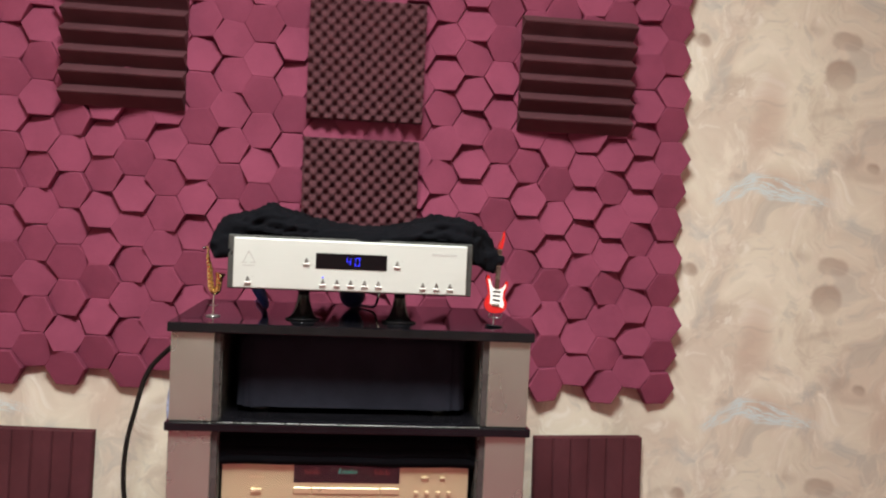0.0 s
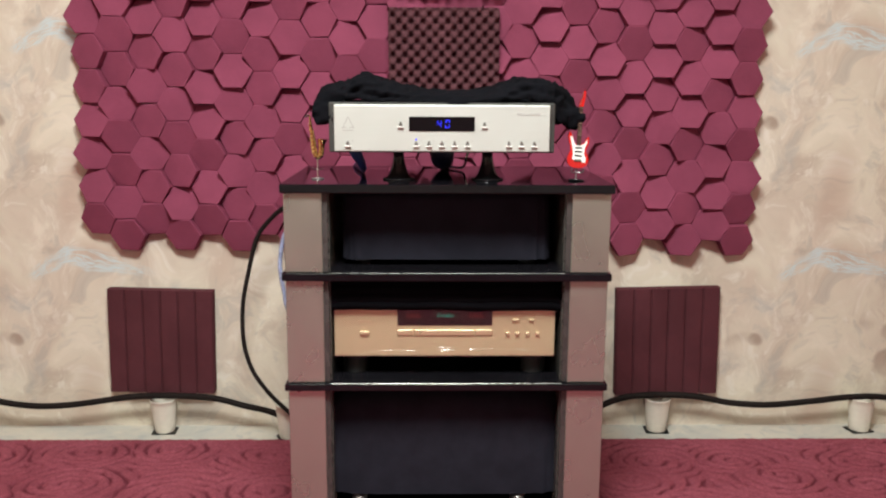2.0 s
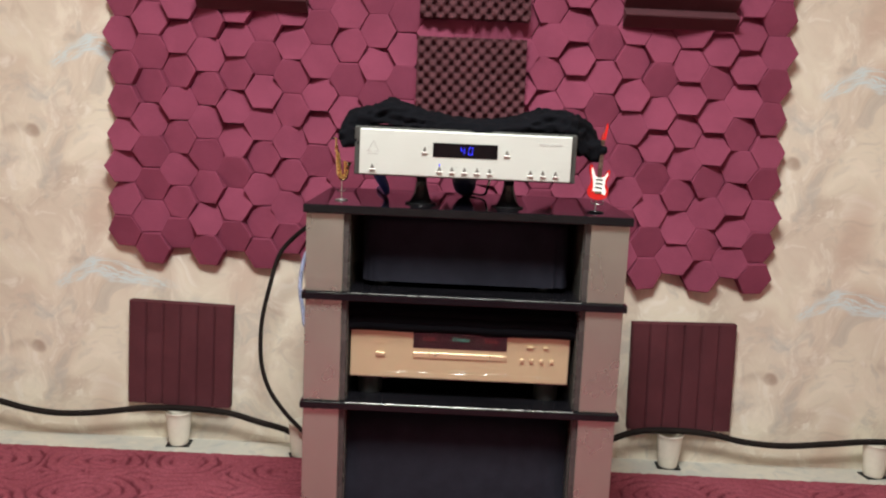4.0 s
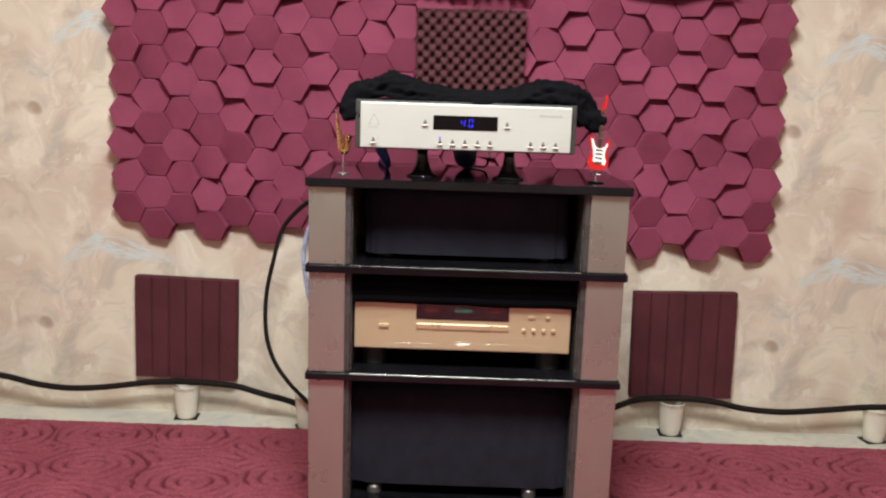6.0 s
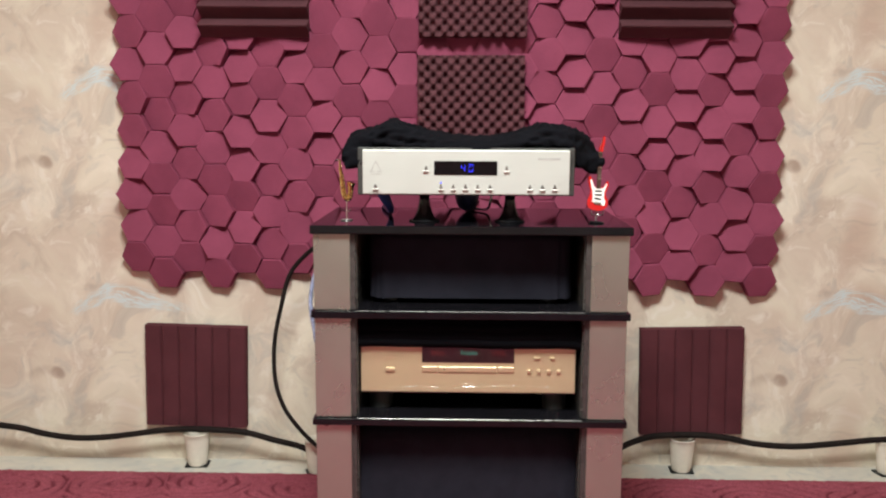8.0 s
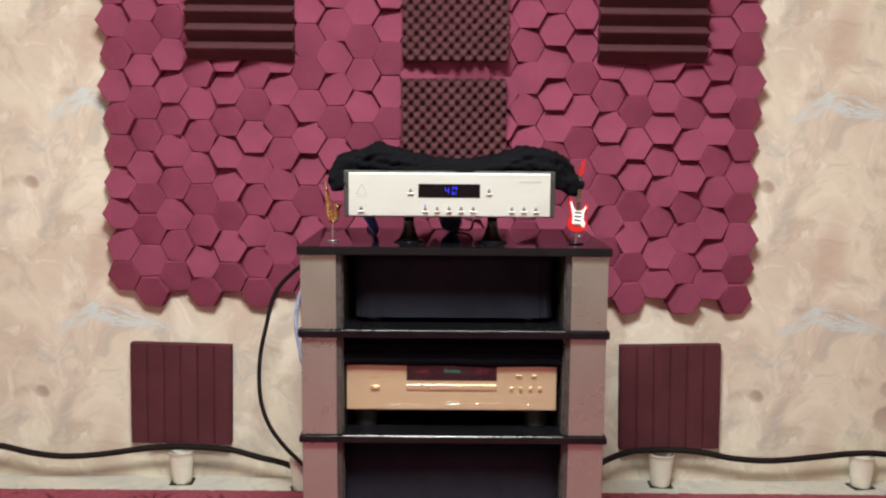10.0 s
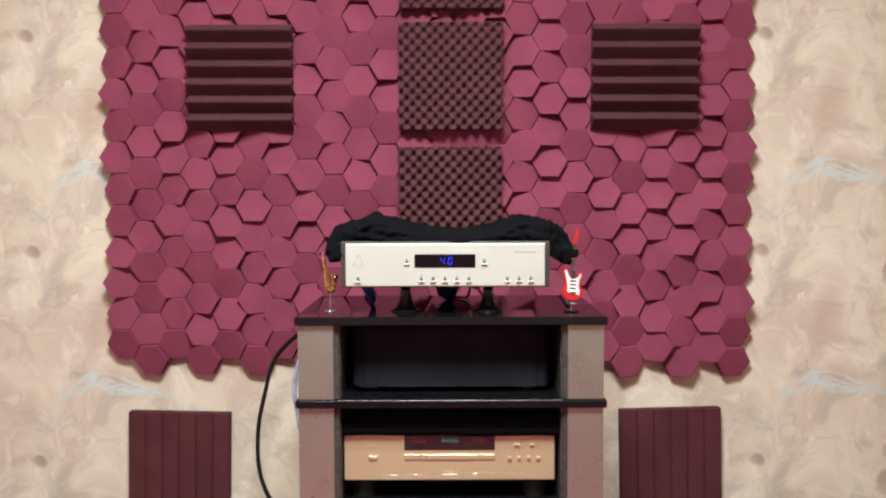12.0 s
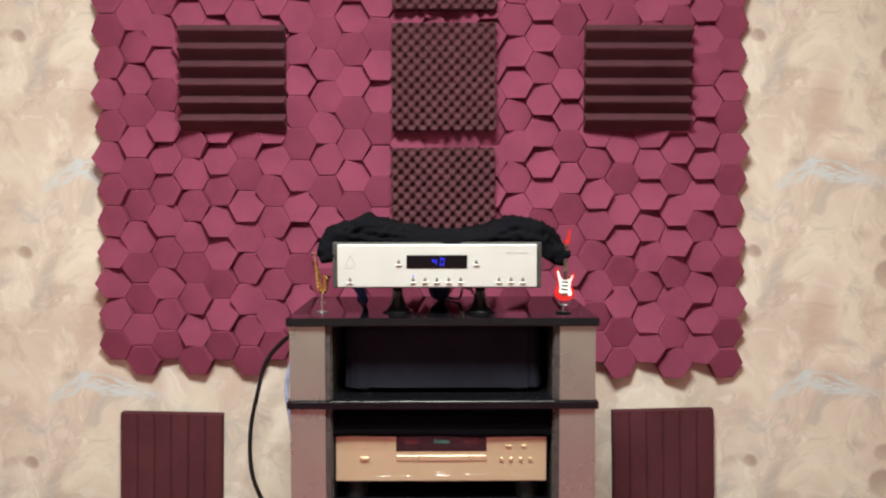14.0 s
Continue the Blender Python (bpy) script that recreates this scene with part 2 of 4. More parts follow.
CABLE = plain("black_cable_jacket", (0.016, 0.012, 0.011), 0.75, vary=0.3, scale=200, bump=0.3)
CABLE.node_tree.nodes["Principled BSDF"].inputs["Specular IOR Level"].default_value = CABLE_SHEEN
GLOSS.node_tree.nodes["Principled BSDF"].inputs["Specular IOR Level"].default_value = 0.32
HORN = plain("black_glossy_plastic", (0.012, 0.012, 0.014), 0.10)
CUP = plain("white_plastic", (0.80, 0.74, 0.64), 0.35, vary=0.04)
RED = plain("red_lacquer", (0.55, 0.012, 0.012), 0.12, vary=0.1, coat=0.6)
WHITE = plain("white_lacquer", (0.82, 0.80, 0.76), 0.25, vary=0.03)
WOOD = plain("dark_fretboard", (0.05, 0.022, 0.015), 0.4)
BLUE = plain("blue_cable_jacket", (0.035, 0.06, 0.26), 0.35, vary=0.3, scale=150)
NAVY = plain("navy_plug", (0.012, 0.014, 0.070), 0.4, vary=0.3, scale=80)
PALE_BLUE = plain("pale_blue_braid", (0.30, 0.34, 0.50), 0.45, vary=0.5, scale=260)
INK = plain("grey_print", (0.42, 0.41, 0.39), 0.6)
BUTTON = plain("dark_steel", (0.26, 0.25, 0.24), 0.3, 0.7)
BLUE_LED = glow("blue_digits", (0.014, 0.020, 1.0), 2.2)
GREEN_LED = glow("green_letters", (0.02, 0.55, 0.40), 0.55)
RED_LED = glow("red_digits", (0.8, 0.03, 0.02), 0.35)
LAMP_GLASS = glow("lamp_glass", (0.945, 0.990, 0.945), 4.0)


# ---- building ----
def part(name, bm, material, parent=None, label="", smooth=False, fine=True):
    if fine:
        bmesh.ops.recalc_face_normals(bm, faces=bm.faces)
    me = bpy.data.meshes.new(name)
    bm.to_mesh(me)
    bm.free()
    me.materials.append(material)
    if smooth:
        me.shade_smooth()
    ob = new(name, me)
    ob.parent = parent
    return tagged(ob, label)


def thing(name, label, category, at=(0, 0, 0), group="", kind=""):
    ob = new(name)
    ob.empty_display_size = 0.05
    ob.location = at
    return tagged(ob, label, category, group, kind)


def box(bm, x0, x1, y0, y1, z0, z1, bevel=0.0, segments=1):
    made = bmesh.ops.create_cube(bm, size=1.0)["verts"]
    bmesh.ops.scale(bm, vec=(x1 - x0, y1 - y0, z1 - z0), verts=made)
    bmesh.ops.translate(bm, vec=((x0 + x1) / 2, (y0 + y1) / 2, (z0 + z1) / 2), verts=made)
    if bevel:
        edges = list({e for v in made for e in v.link_edges})
        bmesh.ops.bevel(bm, geom=edges, offset=bevel, segments=segments, affect="EDGES", profile=0.5)
    return bm


def solid(*args, **kw):
    return box(bmesh.new(), *args, **kw)


def lathe(bm, profile, at=(0, 0, 0), n=24, turn=None):
    """A body turned about z from (radius, height) pairs."""
    m = Matrix.Translation(at) @ (turn or Matrix())
    rings = []
    for r, h in profile:
        if r < 1e-6:
            rings.append([bm.verts.new(m @ Vector((0, 0, h)))])
        else:
            rings.append([bm.verts.new(m @ Vector((r * math.cos(2 * math.pi * k / n), r * math.sin(2 * math.pi * k / n), h))) for k in range(n)])
    for a, b in zip(rings, rings[1:]):
        for k in range(n):
            q = [a[k % len(a)], a[(k + 1) % len(a)], b[(k + 1) % len(b)], b[k % len(b)]]
            q = list(dict.fromkeys(q))
            if len(q) > 2:
                bm.faces.new(q)
    return bm


def smooth_path(points, steps=8):
    """Catmull-Rom through the points."""
    ps = [Vector(p) for p in points]
    ps = [2 * ps[0] - ps[1]] + ps + [2 * ps[-1] - ps[-2]]
    out = []
    for a, b, c, d in zip(ps, ps[1:], ps[2:], ps[3:]):
        for k in range(steps):
            t = k / steps
            out.append(0.5 * ((2 * b) + (c - a) * t + (2 * a - 5 * b + 4 * c - d) * t * t + (3 * b - a - 3 * c + d) * t ** 3))
    return out + [ps[-2]]


def tube(bm, points, radius, n=10, steps=8):
    """A round cord through the points; radius is one number or one for each point."""
    path = smooth_path(points, steps)
    if isinstance(radius, (int, float)):
        radius = [radius] * len(points)
    count = len(path)
    side = Vector((0, 0, 1))
    rings = []
    for i, p in enumerate(path):
        along = (path[min(i + 1, count - 1)] - path[max(i - 1, 0)]).normalized()
        s = side - along * side.dot(along)
        if s.length < 1e-3:
            s = Vector((0, 1, 0)) - along * along.y
        side = s.normalized()
        other = along.cross(side)
        f = i / (count - 1) * (len(radius) - 1)
        k = min(int(f), len(radius) - 2)
        r = radius[k] + (radius[k + 1] - radius[k]) * (f - k)
        rings.append([bm.verts.new(p + r * (math.cos(2 * math.pi * j / n) * side + math.sin(2 * math.pi * j / n) * other)) for j in range(n)])
    for a, b in zip(rings, rings[1:]):
        for j in range(n):
            bm.faces.new((a[j], a[(j + 1) % n], b[(j + 1) % n], b[j]))
    bm.faces.new(rings[0][::-1])
    bm.faces.new(rings[-1])
    return bm


def sheet(bm, nu, nv, place, closed=False):
    """A grid of quads with its points from place(u, v), u and v from 0 to 1."""
    g = [[bm.verts.new(place(i / nu, j / nv)) for j in range(nv + 1)] for i in range(nu + 1)]
    for i in range(nu):
        for j in range(nv):
            bm.faces.new((g[i][j], g[i + 1][j], g[i + 1][j + 1], g[i][j + 1]))
    return g


# ---- the room ----
def room():
    t = 0.15
    wall_n = part("wall_north", solid(ROOM_L, ROOM_R, WALL_Y, WALL_Y + t, -0.02, CEIL), WALLPAPER)
    wall_s = part("wall_south", solid(ROOM_L, ROOM_R, ROOM_B - t, ROOM_B, -0.02, CEIL), WALLPAPER)
    wall_w = part("wall_west", solid(ROOM_L - t, ROOM_L, ROOM_B - t, WALL_Y + t, -0.02, CEIL), WALLPAPER)
    wall_e = part("wall_east", solid(ROOM_R, ROOM_R + t, ROOM_B - t, WALL_Y + t, -0.02, CEIL), WALLPAPER)
    for w in (wall_n, wall_s, wall_w, wall_e):
        tagged(w, "wall papered in cream, pink and grey marbled swirls", "wall", kind="structure")
    c = part("ceiling", solid(ROOM_L - t, ROOM_R + t, ROOM_B - t, WALL_Y + t, CEIL, CEIL + 0.1), CEILING_PAINT)
    tagged(c, "plain white painted ceiling", "ceiling", kind="structure")
    f = part("floor", solid(ROOM_L - t, ROOM_R + t, ROOM_B - t, WALL_Y + t, -0.12, 0.0), LINOLEUM)
    tagged(f, "pale grey marbled linoleum floor along the wall", "floor", kind="structure")


def carpet():
    """Cut pile with carved rosettes of broken, wandering rings."""
    x0, x1, y0, y1, z = -1.62, 1.72, 1.45, 2.152, 0.017
    rnd = random.Random(5)
    cell = 0.195
    seeds = {}

    def seed(i, j):
        if (i, j) not in seeds:
            seeds[i, j] = ((i + 0.5 + rnd.uniform(-0.3, 0.3)) * cell * 1.35, (j + 0.5 + rnd.uniform(-0.3, 0.3)) * cell, rnd.uniform(0, 6.28))
        return seeds[i, j]

    for i in range(-14, 16):
        for j in range(-2, 16):
            seed(i, j)

    def height(x, y):
        wx = x + 0.016 * noise.noise(Vector((x * 9, y * 9, 1.0))) + 0.008 * noise.noise(Vector((x * 34, y * 34, 5.0)))
        wy = y + 0.016 * noise.noise(Vector((x * 9, y * 9, 7.0))) + 0.008 * noise.noise(Vector((x * 34, y * 34, 9.0)))
        ci, cj = math.floor(wx / (cell * 1.35)), math.floor(wy / cell)
        best = min((((wx - sx) / 1.35) ** 2 + (wy - sy) ** 2, ph, math.atan2(wy - sy, (wx - sx) / 1.35)) for sx, sy, ph in (seeds[i, j] for i in (ci - 1, ci, ci + 1) for j in (cj - 1, cj, cj + 1) if (i, j) in seeds))
        ring = math.cos(2 * math.pi * math.sqrt(best[0]) / 0.0275 + best[1] + best[2])
        cut = min(1.0, max(0.0, ring - 0.62) / 0.25)
        broken = min(1.0, max(0.0, 0.80 + 2.2 * noise.noise(Vector((x * 15, y * 15, 3.0)))))
        edge = min(1.0, max(0.0, (y1 - 0.004 - y) / 0.02))
        return -0.0100 * edge * cut * broken - 0.0016 * ring * edge + 0.0022 * noise.noise(Vector((x * 75, y * 75, 0)))

    bm = bmesh.new()
    nu, nv = 1080, 230

    def place(u, v):
        x, y = x0 + (x1 - x0) * u, y0 + (y1 - y0) * v
        return (x, y, z + height(x, y))

    g = sheet(bm, nu, nv, place)
    # the bound edge along the wall and the plain rest of the carpet
    for i in range(nu):
        a, b = g[i][nv], g[i + 1][nv]
        c = bm.verts.new((b.co.x, b.co.y + 0.001, 0.0005))
        d = bm.verts.new((a.co.x, a.co.y + 0.001, 0.0005))
        bm.faces.new((a, b, c, d))
    west, east, south = ROOM_L + 0.02, ROOM_R - 0.02, ROOM_B + 0.02
    for ax, bx, ay, by in ((west, east, south, y0), (west, x0, y0, y1), (x1, east, y0, y1)):
        bm.faces.new([bm.verts.new(p) for p in ((ax, ay, z), (bx, ay, z), (bx, by, z), (ax, by, z))])
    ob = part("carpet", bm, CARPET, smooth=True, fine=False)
    tagged(ob, "dusty red cut-pile carpet with carved swirling rosettes", "carpet", kind="structure")


def ceiling_lamp():
    t = thing("pendant_light", "round glowing glass pendant light hanging from the ceiling", "pendant light", LAMP)
    drop = CEIL - LAMP[2]
    part("canopy", lathe(bmesh.new(), ((0, drop - 0.04), (0.055, drop - 0.035), (0.06, drop - 0.001), (0, drop - 0.001)), n=32), WHITE, t)
    part("rod", lathe(bmesh.new(), ((0, 0.06), (0.008, 0.06), (0.008, drop - 0.03), (0, drop - 0.03)), n=12), CHROME, t)
    part("shade", lathe(bmesh.new(), ((0, 0.075), (0.34, 0.070), (0.405, 0.045), (0.40, 0.02), (0.0, 0.012)), n=48), LAMP_GLASS, t, "frosted glass shade", smooth=True)


# ---- foam on the wall ----
# the clock hour to which each tile's high corner points (b is eleven), column by column from the left, lowest tile first
TILE_TURNS = (
    "159533939315", "191b93b7b739", "b39393571793", "173b93931797", "151573555175", "139397b3b179",
    "19393b57b175", "315b5591b739", "51b77b3939b3", "3b715b73b717", "75b17b7157b7", "b5173957b135",
    "7b3957b15739", "5173b951b373", "b371953b3555", "71b955939559", "5b71b5575955", "b1539b5b77bb",
    "3b3935975b19", "9b7b55b7b15b", "3593755379b5", "393955955b1b", "357395575155", "bb3b79b3b79b",
)


def hexagon_tiles():
    """Thick six-sided foam tiles, all cut on the same slant and each turned its own way."""
    radius, sx = 0.0536, 0.994
    depth, slant = 0.043, 0.35
    field = thing("hexagon_tile_panel", "burgundy hexagonal foam tiles with slanted faces glued on the wall", "acoustic panel", (0, WALL_Y, 0))

    def tile_verts(hour):
        """A prism whose face rises towards one corner, with a softly rounded rim."""
        a = radians(30 * hour)
        out = []
        for r, inset, flat in ((radius, 0.0, True), (radius, 0.0034, False), (radius - 0.0009, 0.0011, False), (radius - 0.0032, 0.0, False)):
            for k in range(6):
                x, z = r * math.cos(math.pi / 3 * k) * sx, r * math.sin(math.pi / 3 * k)
                out.append((x, 0.0 if flat else -depth + inset - slant * (x * math.sin(a) + z * math.cos(a)), z))
        return out

    faces = [(6 * b + k, 6 * b + (k + 1) % 6, 6 * b + 6 + (k + 1) % 6, 6 * b + 6 + k) for b in range(3) for k in range(6)]
    faces += [tuple(range(18, 24)), (5, 4, 3, 2, 1, 0)]
    meshes = {}
    for hour in (1, 3, 5, 7, 9, 11):
        me = bpy.data.meshes.new("hexagon_tile")
        me.from_pydata(tile_verts(hour), [], faces)
        me.materials.append(PINK_FOAM)
        meshes[hour] = me
    rnd = random.Random(11)
    rest_v, rest_f = [], []
    for c, turns in enumerate(TILE_TURNS):
        f = c / (len(TILE_TURNS) - 1)
        x = -0.889 + 0.0799 * c
        pitch = 0.0933 + (0.0920 - 0.0933) * f
        low = 0.5965 + (0.5835 - 0.5965) * f
        for k in range(15):
            z = low + pitch * (k + (0.5 if c % 2 == 0 else 0.0))
            hour = int(turns[k].replace("b", "11")) if k < len(turns) else rnd.choice((1, 3, 5, 7, 9, 11))
            m = pose(x + rnd.uniform(-0.0012, 0.0012), 0, z + rnd.uniform(-0.0012, 0.0012), rnd.gauss(0, 0.7), rnd.gauss(0, 0.8), rnd.gauss(0, 0.7))
            m = m @ Matrix.Translation((0, rnd.uniform(-0.002, 0.002), 0))
            if k < 12:
                ob = new("hexagon_tile", meshes[hour])
                ob.parent = field
                ob.matrix_basis = m
            else:
                n = len(rest_v)
                rest_v += [tuple(m @ Vector(p)) for p in tile_verts(hour)]
                rest_f += [tuple(n + i for i in face) for face in faces]
    me = bpy.data.meshes.new("upper_tiles")
    me.from_pydata(rest_v, [], rest_f)
    me.materials.append(PINK_FOAM)
    ob = new("upper_tiles", me)
    ob.parent = field
    tagged(ob, kind="stuff")


def closed_block(bm, nu, nv, size_x, size_z, front, back=0.0):
    """A foam sheet whose face follows front(u, v), in metres off its back."""
    g = sheet(bm, nu, nv, lambda u, v: ((u - 0.5) * size_x, -front(u, v), (v - 0.5) * size_z))
    border = [g[i][0] for i in range(nu)] + [g[nu][j] for j in range(nv)] + [g[i][nv] for i in range(nu, 0, -1)] + [g[0][j] for j in range(nv, 0, -1)]
    low = [bm.verts.new((v.co.x, -back, v.co.z)) for v in border]
    n = len(border)
    for i in range(n):
        bm.faces.new((border[i], low[i], low[(i + 1) % n], border[(i + 1) % n]))
    bm.faces.new(low)
    return bm


def egg_crate(size_x, size_z, seed):
    kx, kz = 2 * math.pi / 0.0335, 2 * math.pi / 0.0352

    def front(u, v):
        x, z = u * size_x, v * size_z
        wob = 0.0012 * noise.noise(Vector((x * 30 + seed, z * 30, 0)))
        pit = (0.5 - 0.5 * math.cos(kx * x + seed) * math.cos(kz * z)) ** 1.6
        return 0.042 - 0.024 * pit + wob

    return closed_block(bmesh.new(), 120, 122, size_x, size_z, front)


def ridge_panel(name, label, group, size_x, size_z, count, depth, material, shape, seed):
    """A foam square: a thin back sheet and its ridges, which run along x; shape(s) gives a ridge's height across it."""
    t = thing(name, label, "acoustic foam", group=group)
    part("back_sheet", solid(-size_x / 2 + 0.001, size_x / 2 - 0.001, -0.0055, 0.0, -size_z / 2 + 0.001, size_z / 2 - 0.001), material, t)
    step = size_z / count
    for k in range(count):
        def front(u, v):
            sag = 0.0022 * noise.noise(Vector((u * 5 + seed, (k + v) * 0.8, seed)))
            return 0.006 + depth * shape(v) + sag

        ob = part("ridge", closed_block(bmesh.new(), 24, 14, size_x, step, front, 0.005), material, t)
        ob.location = (0, 0, (k + 0.5) * step - size_z / 2)
    return t


def wedge_shape(s):
    """A wedge whose upper flank is the steeper one."""
    return min(1.0, max(0.0, min(s / 0.56, (1 - s) / 0.44) - 0.03) / 0.92)


def rib_shape(s):
    d = min(s, 1 - s)
    return min(1.0, 0.86 + 0.14 * d / 0.08) + 0.05 * math.sin(math.pi * s)


def foam_panels():
    y = WALL_Y - 0.052
    for name, x0, x1, z0, z1, seed in (("c", -0.056, 0.246, 0.925, 1.229, 1), ("b", -0.053, 0.250, 1.279, 1.589, 2), ("a", -0.050, 0.253, 1.628, 1.935, 3)):
        ob = part("egg_crate_panel", egg_crate(x1 - x0, z1 - z0, seed), BROWN_FOAM, smooth=True)
        ob.matrix_world = pose((x0 + x1) / 2, y, (z0 + z1) / 2, 0, 0.3 * (seed - 2), 0)
        tagged(ob, "square dark brown egg-crate foam panel over the tiles", "acoustic foam", "egg-crate panels")
    for x0, x1, z0, z1, seed in ((-0.671, -0.364, 1.279, 1.588, 1), (0.509, 0.818, 1.279, 1.587, 4)):
        t = ridge_panel("wedge_panel", "square brown foam panel with horizontal wedge ridges over the tiles", "upper wedge panels", x1 - x0, z1 - z0, 6, 0.048, BROWN_FOAM, wedge_shape, seed)
        t.matrix_world = pose((x0 + x1) / 2, y, (z0 + z1) / 2, 0, 0.2, 0)
    for x, z, high, lean, seed in ((-0.733, 0.275, 0.312, 1.3, 2), (0.765, 0.275, 0.326, -1.3, 5)):
        t = ridge_panel("ribbed_panel", "square maroon foam panel with vertical ribs low on the wall", "lower ribbed panels", high, 0.306, 6, 0.032, MAROON_FOAM, rib_shape, seed)
        t.matrix_world = pose(x, WALL_Y - 0.001, z, 0, 90 + lean, 0)


# ---- the rack ----
RACK_L, RACK_R, RACK_F, RACK_BACK = -0.243, 0.426, 1.505, 1.905


def audio_rack():
    t = thing("audio_rack", "four-shelf hi-fi rack in black gloss with silver uprights", "audio rack", (0, 0, 0))
    levels = ((0.811, 0.829), (0.632, 0.648), (0.399, 0.414), (0.098, 0.114))
    for z0, z1 in levels:
        part("shelf", solid(RACK_L, RACK_R, RACK_F, RACK_BACK, z0, z1, bevel=0.0022, segments=2), GLOSS, t, "black gloss shelf")
    # added strips imitate the reflection along the lower shelves' front edges
    for z0, z1 in levels[1:]:
        part("edge_highlight", solid(-0.149, 0.331, RACK_F + 0.0035, RACK_F + 0.0065, z1 - 0.001, z1 + 0.0006, bevel=0.0005), BUTTON, t, "thin strip standing in for the highlight on the shelf edge")
    gaps = ((0.648, 0.811), (0.414, 0.632), (0.114, 0.399), (0.010, 0.098))
    for z0, z1 in gaps:
        for x0, x1, s0, s1 in ((-0.237, -0.150, -0.237, -0.161), (0.332, 0.420, 0.343, 0.420)):
            p = part("upright", solid(x0, x1, RACK_F + 0.016, RACK_BACK - 0.005, z0, z1, bevel=0.001), SIDE, t)
            part("front_strip", solid(s0, s1, RACK_F + 0.010, RACK_F + 0.0155, z0 + 0.0005, z1 - 0.0005, bevel=0.0012), STRIP, p, "satin silver facing strip")
            inner = (x1 + 0.0002, x1 + 0.0022) if x0 < 0 else (x0 - 0.0022, x0 - 0.0002)
            part("lining", solid(*inner, RACK_F + 0.030, RACK_BACK - 0.018, z0 + 0.0005, z1 - 0.0005), LINING, p, "grey laminate inner face")
    back_panels(t)


def back_panels(rack):
    for z0, z1 in ((0.648, 0.811), (0.414, 0.632), (0.114, 0.399)):
        part("back_panel", solid(-0.1498, 0.3318, RACK_BACK - 0.016, RACK_BACK - 0.008, z0, z1), BACKING, rack, "dark satin back panel")


def digit(bm, x, z, w, h, bars, y, thick=0.0013, lean=0.0012):
    """Seven bars: a top, b upper right, c lower right, d bottom, e lower left, f upper left, g middle."""
    r = thick
    spots = {"a": (x, x + w, z + h - r, z + h), "d": (x, x + w, z, z + r), "g": (x, x + w, z + h / 2 - r / 2, z + h / 2 + r / 2),
             "b": (x + w - r, x + w, z + h / 2 + r, z + h - r), "c": (x + w - r, x + w, z + r, z + h / 2 - r),
             "f": (x, x + r, z + h / 2 + r, z + h - r), "e": (x, x + r, z + r, z + h / 2 - r)}
    for b in bars:
        x0, x1, z0, z1 = spots[b]
        dx = lean * ((z0 + z1) / 2 - z) / h
        box(bm, x0 + dx, x1 + dx, y - 0.0006, y, z0, z1)


def prism(bm, pts, y0, y1):
    """A flat outline in x and z, drawn out along y."""
    a = [bm.verts.new((x, y0, z)) for x, z in pts]
    b = [bm.verts.new((x, y1, z)) for x, z in pts]
    bm.faces.new(a)
    bm.faces.new(b[::-1])
    for k in range(len(pts)):
        bm.faces.new((a[k], b[k], b[(k + 1) % len(pts)], a[(k + 1) % len(pts)]))


